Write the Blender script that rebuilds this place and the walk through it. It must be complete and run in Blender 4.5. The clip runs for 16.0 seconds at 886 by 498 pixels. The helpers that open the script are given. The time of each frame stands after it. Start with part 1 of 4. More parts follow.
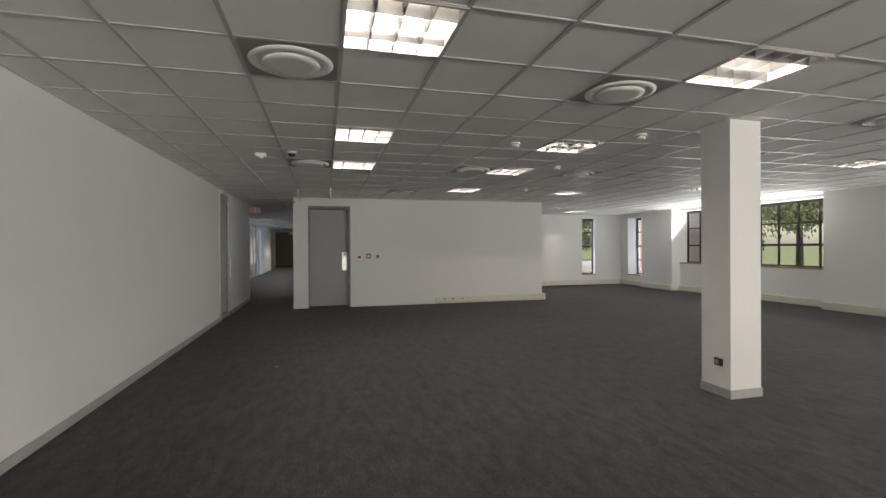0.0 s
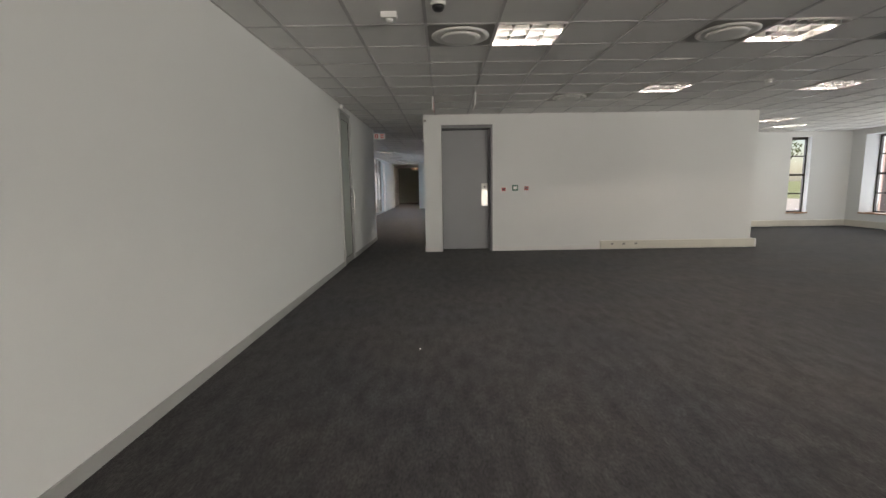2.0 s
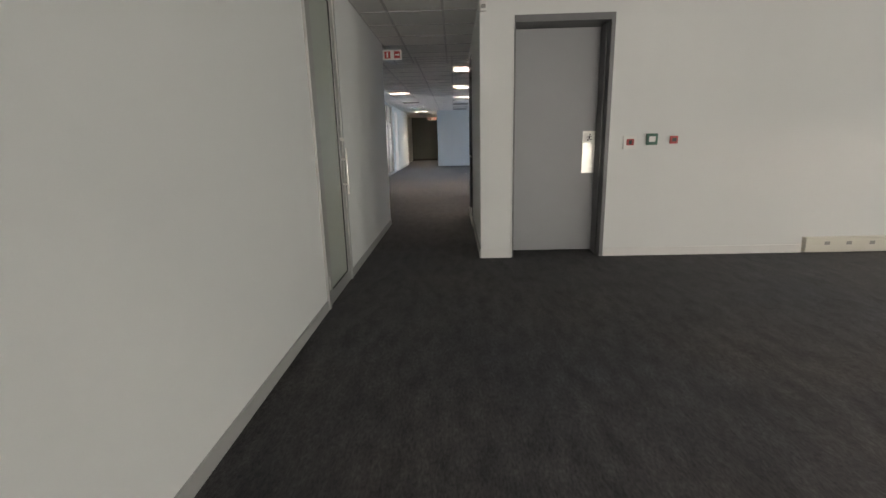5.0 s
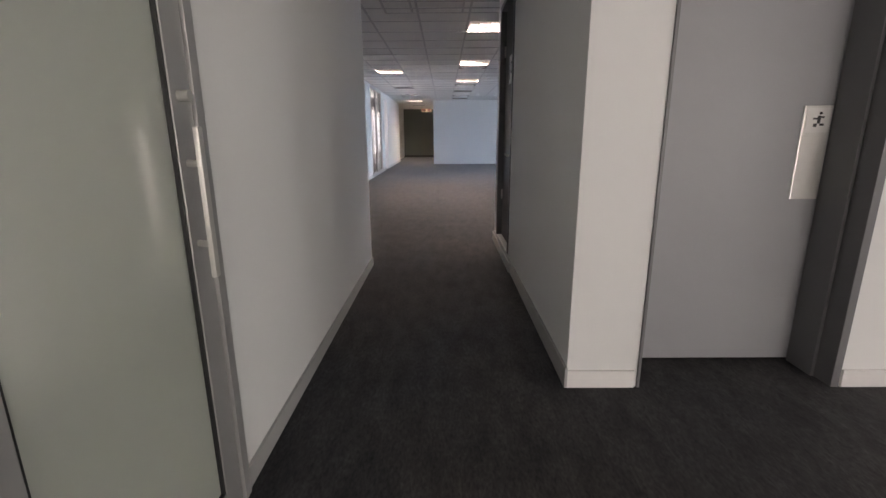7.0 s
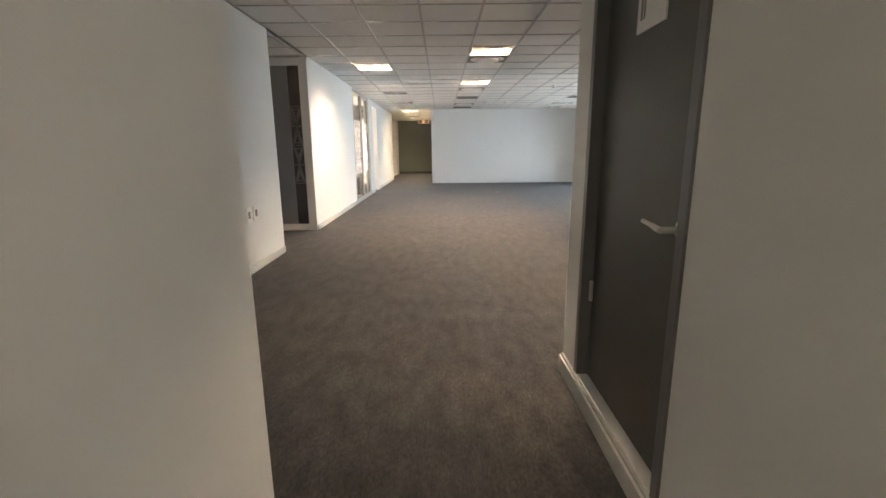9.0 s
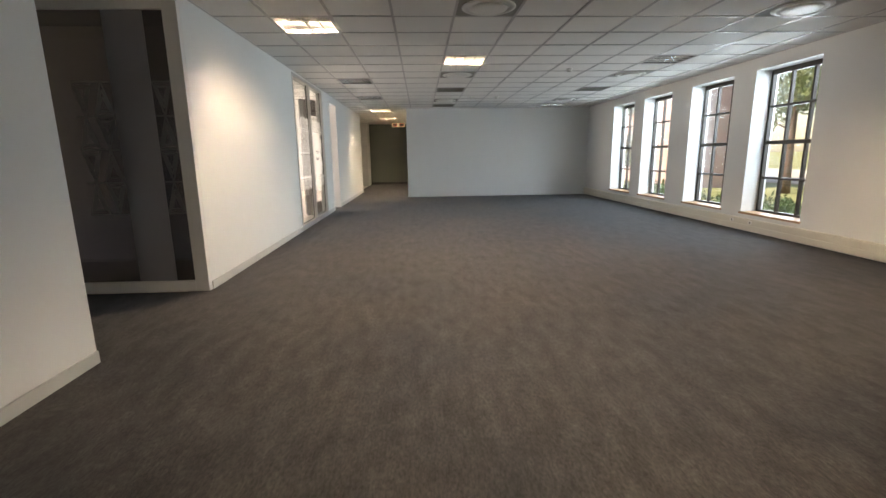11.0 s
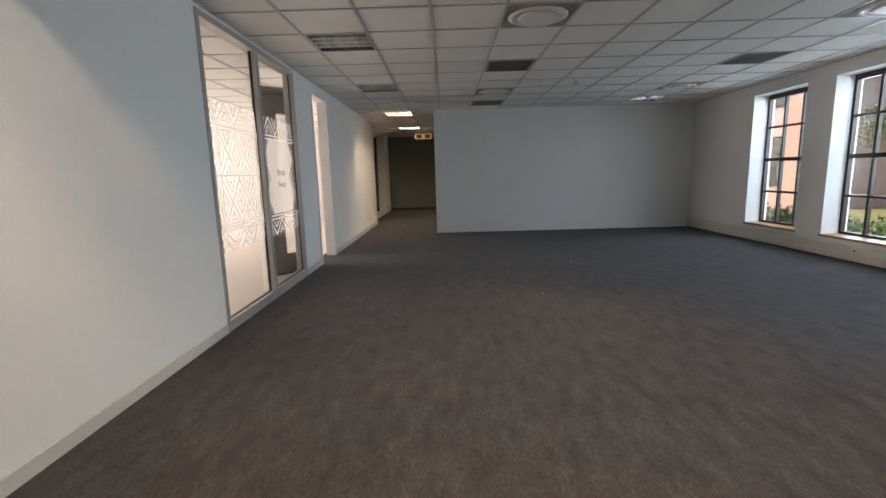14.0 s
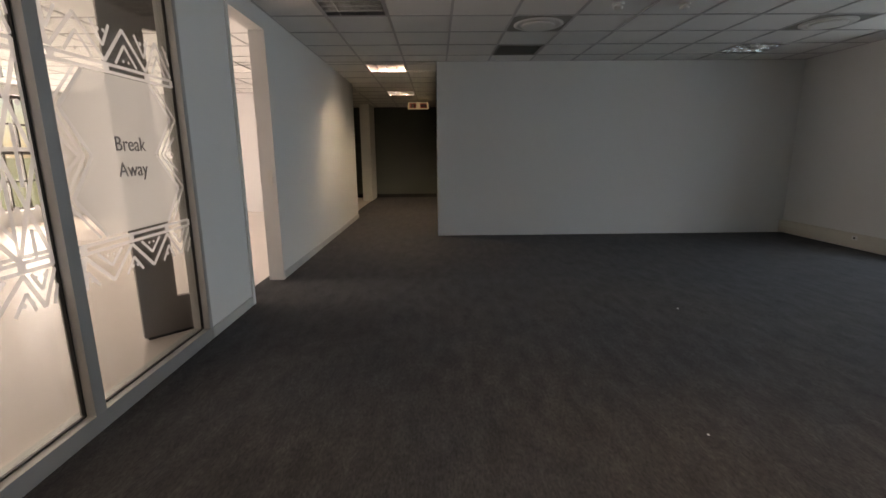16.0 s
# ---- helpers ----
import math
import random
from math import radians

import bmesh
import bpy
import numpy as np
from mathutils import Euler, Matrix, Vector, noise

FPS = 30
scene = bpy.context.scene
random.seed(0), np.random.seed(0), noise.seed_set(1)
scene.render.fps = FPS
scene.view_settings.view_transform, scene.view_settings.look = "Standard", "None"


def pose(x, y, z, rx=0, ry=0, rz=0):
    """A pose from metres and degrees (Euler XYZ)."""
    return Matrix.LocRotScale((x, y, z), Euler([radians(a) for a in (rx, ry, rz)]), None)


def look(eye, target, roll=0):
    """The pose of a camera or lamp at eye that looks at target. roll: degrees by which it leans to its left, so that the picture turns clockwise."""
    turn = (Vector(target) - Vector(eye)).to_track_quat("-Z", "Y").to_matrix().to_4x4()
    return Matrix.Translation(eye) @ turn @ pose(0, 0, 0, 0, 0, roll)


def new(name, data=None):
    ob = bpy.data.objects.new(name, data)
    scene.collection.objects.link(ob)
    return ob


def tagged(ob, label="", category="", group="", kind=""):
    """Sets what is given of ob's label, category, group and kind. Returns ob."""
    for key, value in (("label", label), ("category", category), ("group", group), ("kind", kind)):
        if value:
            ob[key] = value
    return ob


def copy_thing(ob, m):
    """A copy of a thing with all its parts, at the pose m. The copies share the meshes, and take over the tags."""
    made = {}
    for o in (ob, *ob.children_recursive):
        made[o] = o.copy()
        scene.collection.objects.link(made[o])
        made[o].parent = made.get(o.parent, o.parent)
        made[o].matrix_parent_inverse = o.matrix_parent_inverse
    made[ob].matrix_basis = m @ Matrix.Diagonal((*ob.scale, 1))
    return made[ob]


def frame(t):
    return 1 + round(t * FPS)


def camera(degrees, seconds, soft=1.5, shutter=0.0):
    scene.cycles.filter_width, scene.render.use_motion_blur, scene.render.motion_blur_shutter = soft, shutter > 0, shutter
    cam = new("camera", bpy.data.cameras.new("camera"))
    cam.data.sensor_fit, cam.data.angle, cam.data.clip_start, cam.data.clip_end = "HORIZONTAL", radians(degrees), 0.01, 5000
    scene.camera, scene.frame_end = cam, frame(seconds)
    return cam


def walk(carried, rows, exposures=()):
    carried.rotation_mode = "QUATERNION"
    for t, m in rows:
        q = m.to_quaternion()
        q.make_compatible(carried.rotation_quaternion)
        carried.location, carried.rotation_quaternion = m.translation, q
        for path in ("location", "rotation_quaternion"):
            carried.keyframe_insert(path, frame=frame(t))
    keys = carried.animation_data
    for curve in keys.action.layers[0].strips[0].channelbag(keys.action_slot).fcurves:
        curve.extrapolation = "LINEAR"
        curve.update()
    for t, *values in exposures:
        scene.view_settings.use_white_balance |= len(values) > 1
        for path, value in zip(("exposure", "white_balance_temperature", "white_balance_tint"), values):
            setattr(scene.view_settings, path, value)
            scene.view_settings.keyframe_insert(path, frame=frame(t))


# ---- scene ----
cam = camera(88.4, 16.0)
PATH = [
    (0, (0.182, -0.435, 1.387), (0.681, 1.502, 1.379), -0.3),
    (0.5, (0.118, -0.004, 1.339), (0.417, 1.973, 1.291), -0.6),
    (1, (0.058, 0.571, 1.298), (0.205, 2.562, 1.182), -0.8),
    (1.5, (-0.059, 1.174, 1.275), (-0.007, 3.164, 1.081), -0.8),
    (2, (-0.186, 1.823, 1.242), (-0.19, 3.804, 0.968), -0.9),
    (2.5, (-0.356, 2.488, 1.224), (-0.383, 4.459, 0.884), -1.2),
    (3, (-0.431, 3.127, 1.16), (-0.485, 5.091, 0.788), -1.4),
    (3.5, (-0.485, 3.762, 1.207), (-0.568, 5.716, 0.788), -0.9),
    (4, (-0.606, 4.478, 1.265), (-0.671, 6.421, 0.797), -0.7),
    (4.2, (-0.649, 4.74, 1.268), (-0.72, 6.683, 0.796), -1.4),
    (6.3, (-1.026, 7.514, 1.148), (-1.046, 9.46, 0.688), -0.7),
    (6.5, (-1.061, 7.811, 1.145), (-1.075, 9.756, 0.68), -0.6),
    (7, (-1.1, 8.514, 1.156), (-1.108, 10.454, 0.672), -0.3),
    (7.5, (-1.097, 9.132, 1.178), (-1.09, 11.073, 0.696), -0.5),
    (8, (-1.136, 9.858, 1.203), (-1.1, 11.798, 0.72), -0.1),
    (8.5, (-1.175, 10.560, 1.220), (-1.123, 12.499, 0.734), -0.3),
    (9, (-1.206, 11.261, 1.226), (-1.202, 13.214, 0.793), -0.5),
    (9.5, (-1.214, 11.949, 1.179), (-1.23, 13.906, 0.764), -0.6),
    (10, (-1.249, 12.612, 1.17), (-1.209, 14.57, 0.768), -0.4),
    (10.2, (-1.235, 12.9, 1.19), (-1.174, 14.859, 0.792), -0.8),
    (12.3, (-1.112, 15.716, 1.197), (-0.992, 17.67, 0.789), -0.2),
    (12.5, (-1.12, 15.934, 1.204), (-1.017, 17.89, 0.796), -0.2),
    (13, (-1.165, 16.659, 1.208), (-1.119, 18.621, 0.825), -0.6),
    (13.5, (-1.248, 17.376, 1.222), (-1.243, 19.347, 0.878), -1.3),
    (14, (-1.31, 18.068, 1.236), (-1.333, 20.041, 0.911), -1.6),
    (14.5, (-1.388, 18.757, 1.238), (-1.41, 20.731, 0.916), -1.4),
    (15, (-1.433, 19.443, 1.239), (-1.443, 21.413, 0.891), -1.0),
    (15.5, (-1.502, 20.12, 1.231), (-1.51, 22.083, 0.846), -0.7),
    (16, (-1.562, 20.779, 1.242), (-1.536, 22.736, 0.832), -0.5),
]
walk(cam, [(t, look(eye, target, roll)) for t, eye, target, roll in PATH],
     [(0, 0.02, 6900, 16), (0.5, -0.05, 6900, 16), (2, 0.27, 7000, 16), (4, 0.6, 7100, 15), (6.5, 0.8, 6800, 19), (7, 1.05, 7000, 24), (7.5, 1.0, 7000, 24), (8, 1.15, 7400, 22), (9, 1.75, 8700, 18), (9.5, 2.0, 8900, 16), (10, 1.7, 8900, 16), (12.5, 0.35, 8200, 18), (14, 0.3, 8300, 19), (15, 0.2, 8800, 20), (15.5, -0.15, 8900, 20), (16, -0.3, 8900, 20)])

# ---- world, sun, lamps ----
H = 2.53
world = bpy.data.worlds.new("world")
scene.world = world
world.use_nodes = True
wn = world.node_tree
sky = wn.nodes.new("ShaderNodeTexSky")
sky.sky_type, sky.sun_disc = "NISHITA", False
sky.sun_elevation, sky.sun_rotation = radians(46), radians(-80)
wn.nodes["Background"].inputs[1].default_value = 0.15
wn.links.new(sky.outputs[0], wn.nodes["Background"].inputs[0])
sun = new("sun", bpy.data.lights.new("sun", "SUN"))
sun.data.energy, sun.data.angle, sun.data.color = 5.0, radians(0.5), (1, 0.93, 0.82)
sun.matrix_world = look((-30, 6, 32), (0, 1, 0))


def window_lamp(x, y, z, w, h, turn, power, color=(0.8, 0.9, 1.0), tilt=12):
    """Area lamp standing in for daylight at a window, shining along the turned +y, tilted upwards by tilt as from
    sunlit ground.
    """
    data = bpy.data.lights.new("window_light", "AREA")
    data.shape, data.size, data.size_y, data.energy, data.color = "RECTANGLE", w, h, power, color
    new("window_light", data).matrix_world = pose(x, y, z, 90 + tilt, 0, turn)


# ---- materials ----
def material(name, color, rough=0.6, metal=0.0, spread=0.12, scale=6.0, fine=120.0, bump=0.1, tint=None):
    m = bpy.data.materials.new(name)
    m.use_nodes = True
    nt = m.node_tree
    b = nt.nodes["Principled BSDF"]
    co = nt.nodes.new("ShaderNodeTexCoord")
    big, small = nt.nodes.new("ShaderNodeTexNoise"), nt.nodes.new("ShaderNodeTexNoise")
    big.inputs["Scale"].default_value, small.inputs["Scale"].default_value = scale, fine
    big.inputs["Detail"].default_value = 6
    ramp = nt.nodes.new("ShaderNodeMixRGB")
    dark = tint or tuple(c * (1 - 2 * spread) for c in color)
    ramp.inputs[1].default_value, ramp.inputs[2].default_value = (*dark, 1), (*(min(1, c * (1 + spread)) for c in color), 1)
    add = nt.nodes.new("ShaderNodeMath")
    add.operation = "MULTIPLY_ADD"
    add.inputs[1].default_value, add.inputs[2].default_value = 0.35, 0.0
    nt.links.new(co.outputs["Object"], big.inputs["Vector"])
    nt.links.new(co.outputs["Object"], small.inputs["Vector"])
    nt.links.new(small.outputs[0], add.inputs[0])
    mix = nt.nodes.new("ShaderNodeMath")
    mix.operation = "MULTIPLY_ADD"
    mix.inputs[1].default_value = 0.65
    nt.links.new(big.outputs[0], mix.inputs[0])
    nt.links.new(add.outputs[0], mix.inputs[2])
    nt.links.new(mix.outputs[0], ramp.inputs[0])
    nt.links.new(ramp.outputs[0], b.inputs["Base Color"])
    b.inputs["Roughness"].default_value, b.inputs["Metallic"].default_value = rough, metal
    if bump:
        bp = nt.nodes.new("ShaderNodeBump")
        bp.inputs["Strength"].default_value, bp.inputs["Distance"].default_value = bump, 0.004
        nt.links.new(small.outputs[0], bp.inputs["Height"])
        nt.links.new(bp.outputs[0], b.inputs["Normal"])
    return m


def carpet_material():
    """Looped charcoal carpet with short woven streaks along the walk."""
    m = bpy.data.materials.new("carpet")
    m.use_nodes = True
    nt = m.node_tree
    b = nt.nodes["Principled BSDF"]
    co, mp = nt.nodes.new("ShaderNodeTexCoord"), nt.nodes.new("ShaderNodeMapping")
    mp.inputs["Scale"].default_value = (1.0, 0.36, 1.0)
    streak, loop, stain = (nt.nodes.new("ShaderNodeTexNoise") for _ in range(3))
    streak.inputs["Scale"].default_value, loop.inputs["Scale"].default_value, stain.inputs["Scale"].default_value = 85, 420, 0.7
    streak.inputs["Detail"].default_value, stain.inputs["Detail"].default_value = 8, 5
    streak.inputs["Roughness"].default_value = 0.72
    nt.links.new(co.outputs["Object"], mp.inputs[0])
    nt.links.new(mp.outputs[0], streak.inputs["Vector"])
    nt.links.new(co.outputs["Object"], loop.inputs["Vector"])
    nt.links.new(co.outputs["Object"], stain.inputs["Vector"])
    blot = nt.nodes.new("ShaderNodeTexNoise")
    blot.inputs["Scale"].default_value, blot.inputs["Detail"].default_value, blot.inputs["Roughness"].default_value = 11, 6, 0.65
    nt.links.new(mp.outputs[0], blot.inputs["Vector"])

    def ramp(node, lo, dark, hi, light):
        r = nt.nodes.new("ShaderNodeValToRGB")
        r.color_ramp.elements[0].position, r.color_ramp.elements[0].color = lo, (*dark, 1)
        r.color_ramp.elements[1].position, r.color_ramp.elements[1].color = hi, (*light, 1)
        nt.links.new(node.outputs[0], r.inputs[0])
        return r.outputs[0]

    def times(a, b):
        mul = nt.nodes.new("ShaderNodeMixRGB")
        mul.blend_type, mul.inputs[0].default_value = "MULTIPLY", 1
        nt.links.new(a, mul.inputs[1]), nt.links.new(b, mul.inputs[2])
        return mul.outputs[0]

    yarn = ramp(streak, 0.3, (0.011, 0.0115, 0.0135), 0.7, (0.058, 0.058, 0.063))
    patch = ramp(blot, 0.32, (0.5, 0.5, 0.52), 0.68, (1.35, 1.32, 1.28))
    tone = ramp(stain, 0.32, (0.82, 0.86, 0.94), 0.68, (1.14, 1.06, 0.98))
    nt.links.new(times(times(yarn, patch), tone), b.inputs["Base Color"])
    b.inputs["Roughness"].default_value = 0.95
    b.inputs["Specular IOR Level"].default_value = 0.25
    b.inputs["Sheen Weight"].default_value, b.inputs["Sheen Roughness"].default_value = 0.06, 0.5
    bp = nt.nodes.new("ShaderNodeBump")
    bp.inputs["Strength"].default_value, bp.inputs["Distance"].default_value = 0.3, 0.004
    nt.links.new(loop.outputs[0], bp.inputs["Height"])
    nt.links.new(bp.outputs[0], b.inputs["Normal"])
    return m


def glow(name, color, strength):
    m = bpy.data.materials.new(name)
    m.use_nodes = True
    nt = m.node_tree
    nt.nodes.remove(nt.nodes["Principled BSDF"])
    e = nt.nodes.new("ShaderNodeEmission")
    e.inputs[0].default_value, e.inputs[1].default_value = (*color, 1), strength
    nt.links.new(e.outputs[0], nt.nodes["Material Output"].inputs[0])
    return m


def clear_glass(name, gloss=0.08, color=(1, 1, 1)):
    m = bpy.data.materials.new(name)
    m.use_nodes = True
    nt = m.node_tree
    nt.nodes.remove(nt.nodes["Principled BSDF"])
    tr, gl, mx = nt.nodes.new("ShaderNodeBsdfTransparent"), nt.nodes.new("ShaderNodeBsdfGlossy"), nt.nodes.new("ShaderNodeMixShader")
    lw, fr = nt.nodes.new("ShaderNodeLayerWeight"), nt.nodes.new("ShaderNodeMath")
    lw.inputs[0].default_value = 0.35
    fr.operation, fr.inputs[1].default_value = "MULTIPLY", gloss * 4
    nt.links.new(lw.outputs["Facing"], fr.inputs[0])
    tr.inputs[0].default_value = (*color, 1)
    gl.inputs["Roughness"].default_value = 0.02
    nt.links.new(fr.outputs[0], mx.inputs[0])
    nt.links.new(tr.outputs[0], mx.inputs[1])
    nt.links.new(gl.outputs[0], mx.inputs[2])
    nt.links.new(mx.outputs[0], nt.nodes["Material Output"].inputs[0])
    return m


def frosted(name, color, clear, gloss=0.06):
    """Frosted film: part of the light passes straight, part is scattered."""
    m = bpy.data.materials.new(name)
    m.use_nodes = True
    nt = m.node_tree
    nt.nodes.remove(nt.nodes["Principled BSDF"])
    tl, df, tr, gl = (nt.nodes.new("ShaderNodeBsdf" + k) for k in ("Translucent", "Diffuse", "Transparent", "Glossy"))
    for n in (tl, df):
        n.inputs[0].default_value = (*color, 1)
    gl.inputs["Roughness"].default_value = 0.2
    m1, m2, m3 = (nt.nodes.new("ShaderNodeMixShader") for _ in range(3))
    m1.inputs[0].default_value, m2.inputs[0].default_value, m3.inputs[0].default_value = 0.4, clear, gloss
    L = nt.links.new
    L(tl.outputs[0], m1.inputs[1]), L(df.outputs[0], m1.inputs[2])
    L(m1.outputs[0], m2.inputs[1]), L(tr.outputs[0], m2.inputs[2])
    L(m2.outputs[0], m3.inputs[1]), L(gl.outputs[0], m3.inputs[2])
    L(m3.outputs[0], nt.nodes["Material Output"].inputs[0])
    return m


paint = material("wall_paint", (0.74, 0.745, 0.73), 0.7, spread=0.03, scale=0.8, fine=220, bump=0.06)
paint_warm = material("inner_wall_paint", (0.8, 0.785, 0.775), 0.7, spread=0.03, scale=0.8, fine=220, bump=0.06)
# Dark grey-green colour of the walls at the passage end.
wall_dark = material("dark_grey_green", (0.13, 0.145, 0.13), 0.7, spread=0.08, scale=1.0, fine=200, bump=0.06)
carpet = carpet_material()
tile_mat = material("ceiling_tile", (0.86, 0.85, 0.83), 0.8, spread=0.04, scale=3, fine=320, bump=0.25)
grid_mat = material("ceiling_grid", (0.5, 0.48, 0.48), 0.3, spread=0.05, scale=10, fine=100, bump=0)
grey_trim = material("grey_skirting", (0.36, 0.36, 0.35), 0.5, spread=0.08, scale=4, fine=90, bump=0.03)
pale_trim = material("pale_grey_skirting", (0.5, 0.51, 0.49), 0.5, spread=0.06, scale=4, fine=90, bump=0.03)
white_trim = material("white_skirting", (0.74, 0.73, 0.71), 0.5, spread=0.05, scale=5, fine=90, bump=0.03)
cream = material("cream_trunking", (0.66, 0.63, 0.55), 0.45, spread=0.05, scale=3, fine=90, bump=0.02)
alu = material("aluminium", (0.46, 0.46, 0.45), 0.42, 0.6, spread=0.05, scale=8, fine=150, bump=0.02)
steel = material("brushed_steel", (0.74, 0.73, 0.69), 0.35, 0.75, spread=0.05, scale=15, fine=300, bump=0.03)
door_grey = material("grey_door_paint", (0.31, 0.315, 0.325), 0.45, spread=0.05, scale=2, fine=160, bump=0.05)
frame_grey = material("grey_frame_paint", (0.15, 0.15, 0.155), 0.4, spread=0.06, scale=4, fine=150, bump=0.03)
brown_door = material("dark_laminate", (0.085, 0.08, 0.07), 0.45, spread=0.06, scale=3, fine=160, bump=0.04)
brown_frame = material("brown_window_steel", (0.035, 0.025, 0.02), 0.45, spread=0.15, scale=8, fine=120, bump=0.04)
sill_wood = material("varnished_sill", (0.38, 0.2, 0.09), 0.4, spread=0.18, scale=12, fine=80, bump=0.08)
plastic = material("white_plastic", (0.78, 0.77, 0.74), 0.4, spread=0.03, scale=9, fine=80, bump=0)
black = material("black_plastic", (0.015, 0.015, 0.016), 0.4, spread=0.1, bump=0)
red = material("red_plastic", (0.42, 0.03, 0.03), 0.4, spread=0.08, bump=0)
green = material("green_plastic", (0.03, 0.12, 0.08), 0.4, spread=0.08, bump=0)
text_grey = material("grey_lettering", (0.2, 0.19, 0.19), 0.6, spread=0.03, bump=0)
# One louvre metal in two tones: darkened where lit, against glare, brighter where unlit.
louvre_mat = material("lit_louvre", (0.42, 0.42, 0.42), 0.3, 0.9, spread=0.03, scale=10, fine=60, bump=0)
louvre_bright = material("unlit_louvre", (0.8, 0.8, 0.8), 0.2, 0.9, spread=0.03, scale=10, fine=60, bump=0)
vent_grey = material("grey_vent_tile", (0.3, 0.29, 0.27), 0.7, spread=0.05, scale=6, fine=200, bump=0.1)
lamp_day = glow("lit_tube", (1.0, 0.92, 0.82), 220.0)
lamp_bright = glow("bright_lit_tube", (1.0, 0.87, 0.7), 820.0)
sign_lit = glow("lit_sign", (1.0, 0.72, 0.45), 0.25)
lamp_off = material("unlit_tube", (0.6, 0.6, 0.6), 0.3, spread=0.03, bump=0)
housing = material("light_housing", (0.6, 0.6, 0.58), 0.4, 0.3, spread=0.03, bump=0)
# Shade inside switched-off fittings, put into a darker copy of the housing colour.
housing_dark = material("shaded_housing", (0.12, 0.12, 0.13), 0.5, 0.3, spread=0.05, bump=0)
pane_glass = clear_glass("window_glass")
part_glass = clear_glass("partition_glass", color=(0.97, 0.985, 0.97))
dark_glass = clear_glass("tinted_glass", color=(0.45, 0.43, 0.46))
frost = frosted("frosted_film", (0.84, 0.83, 0.8), 0.22)
film_bar = frosted("film_line", (0.97, 0.96, 0.95), 0.2)
frost_pale = frosted("pale_frosted_strip", (0.5, 0.49, 0.52), 0.1)
film_grey = frosted("grey_film_line", (0.3, 0.29, 0.31), 0.25)
frost_door = frosted("frosted_door_glass", (0.78, 0.82, 0.77), 0.04, 0.3)
room_floor = material("pale_floor", (0.68, 0.61, 0.56), 0.35, spread=0.05, scale=2, fine=60, bump=0.03)
taupe = material("taupe_laminate", (0.2, 0.175, 0.165), 0.5, spread=0.05, scale=3, fine=120, bump=0.03)
pink = material("pink_plaster", (0.6, 0.42, 0.4), 0.8, spread=0.07, scale=0.7, fine=30, bump=0.3)
grass_mat = material("lawn", (0.27, 0.31, 0.14), 0.9, spread=0.3, scale=0.6, fine=30, bump=0.6)
paving = material("pale_paving", (0.55, 0.52, 0.48), 0.85, spread=0.12, scale=1.5, fine=40, bump=0.3)
bark = material("bark", (0.12, 0.085, 0.06), 0.9, spread=0.25, scale=8, fine=60, bump=0.8)
leaf_mat = material("leaves", (0.12, 0.17, 0.05), 0.55, spread=0.4, scale=2, fine=40, bump=0)
roof_mat = material("roof_sheet", (0.2, 0.1, 0.08), 0.7, spread=0.1, scale=2, fine=40, bump=0.2)


# ---- mesh helpers ----
def bm_box(bm, x0, x1, y0, y1, z0, z1, bevel=0.0):
    r = bmesh.ops.create_cube(bm, size=1.0, matrix=Matrix.Translation(((x0 + x1) / 2, (y0 + y1) / 2, (z0 + z1) / 2)) @ Matrix.Diagonal((abs(x1 - x0), abs(y1 - y0), abs(z1 - z0), 1)))
    if bevel:
        edges = list({e for v in r["verts"] for e in v.link_edges})
        bmesh.ops.bevel(bm, geom=edges, offset=bevel, segments=2, affect="EDGES", profile=0.7)
    return bm


def box(*a, bevel=0.0):
    return bm_box(bmesh.new(), *a, bevel=bevel)


def boxes(rows, bevel=0.0):
    bm = bmesh.new()
    for r in rows:
        bm_box(bm, *r, bevel=bevel)
    return bm


def lathe(profile, n=32, m=Matrix()):
    """A turned solid about z from rows of (radius, height)."""
    bm = bmesh.new()
    rings = [[bm.verts.new(m @ Vector((r * math.cos(2 * math.pi * k / n), r * math.sin(2 * math.pi * k / n), z))) for k in range(n)] for r, z in profile]
    for a, b in zip(rings, rings[1:]):
        for k in range(n):
            bm.faces.new((a[k], a[(k + 1) % n], b[(k + 1) % n], b[k]))
    bm.faces.new(rings[0][::-1]), bm.faces.new(rings[-1])
    bmesh.ops.recalc_face_normals(bm, faces=bm.faces)
    return bm


def rod(a, b, r, n=12):
    a, b = Vector(a), Vector(b)
    d = b - a
    m = Matrix.Translation(a) @ d.to_track_quat("Z", "Y").to_matrix().to_4x4()
    return lathe([(r, 0), (r, d.length)], n, m)


def mesh_of(name, bm, mat, smooth=False):
    me = bpy.data.meshes.new(name)
    bm.to_mesh(me)
    bm.free()
    me.materials.append(mat)
    if smooth:
        me.polygons.foreach_set("use_smooth", [len(p.vertices) == 4 for p in me.polygons])
    return me


def part(name, bm, mat, parent, label="", smooth=False):
    ob = new(name, mesh_of(name, bm, mat, smooth))
    ob.parent = parent
    if label:
        ob["label"] = label
    return ob


def thing(name, label, category, at=(0, 0, 0), rz=0.0, group=""):
    ob = new(name)
    ob.empty_display_size = 0.1
    ob.matrix_basis = pose(*at, 0, 0, rz)
    return tagged(ob, label, category, group)


def structure(name, bm, mat, label, category="wall"):
    return tagged(new(name, mesh_of(name, bm, mat)), label, category, kind="structure")


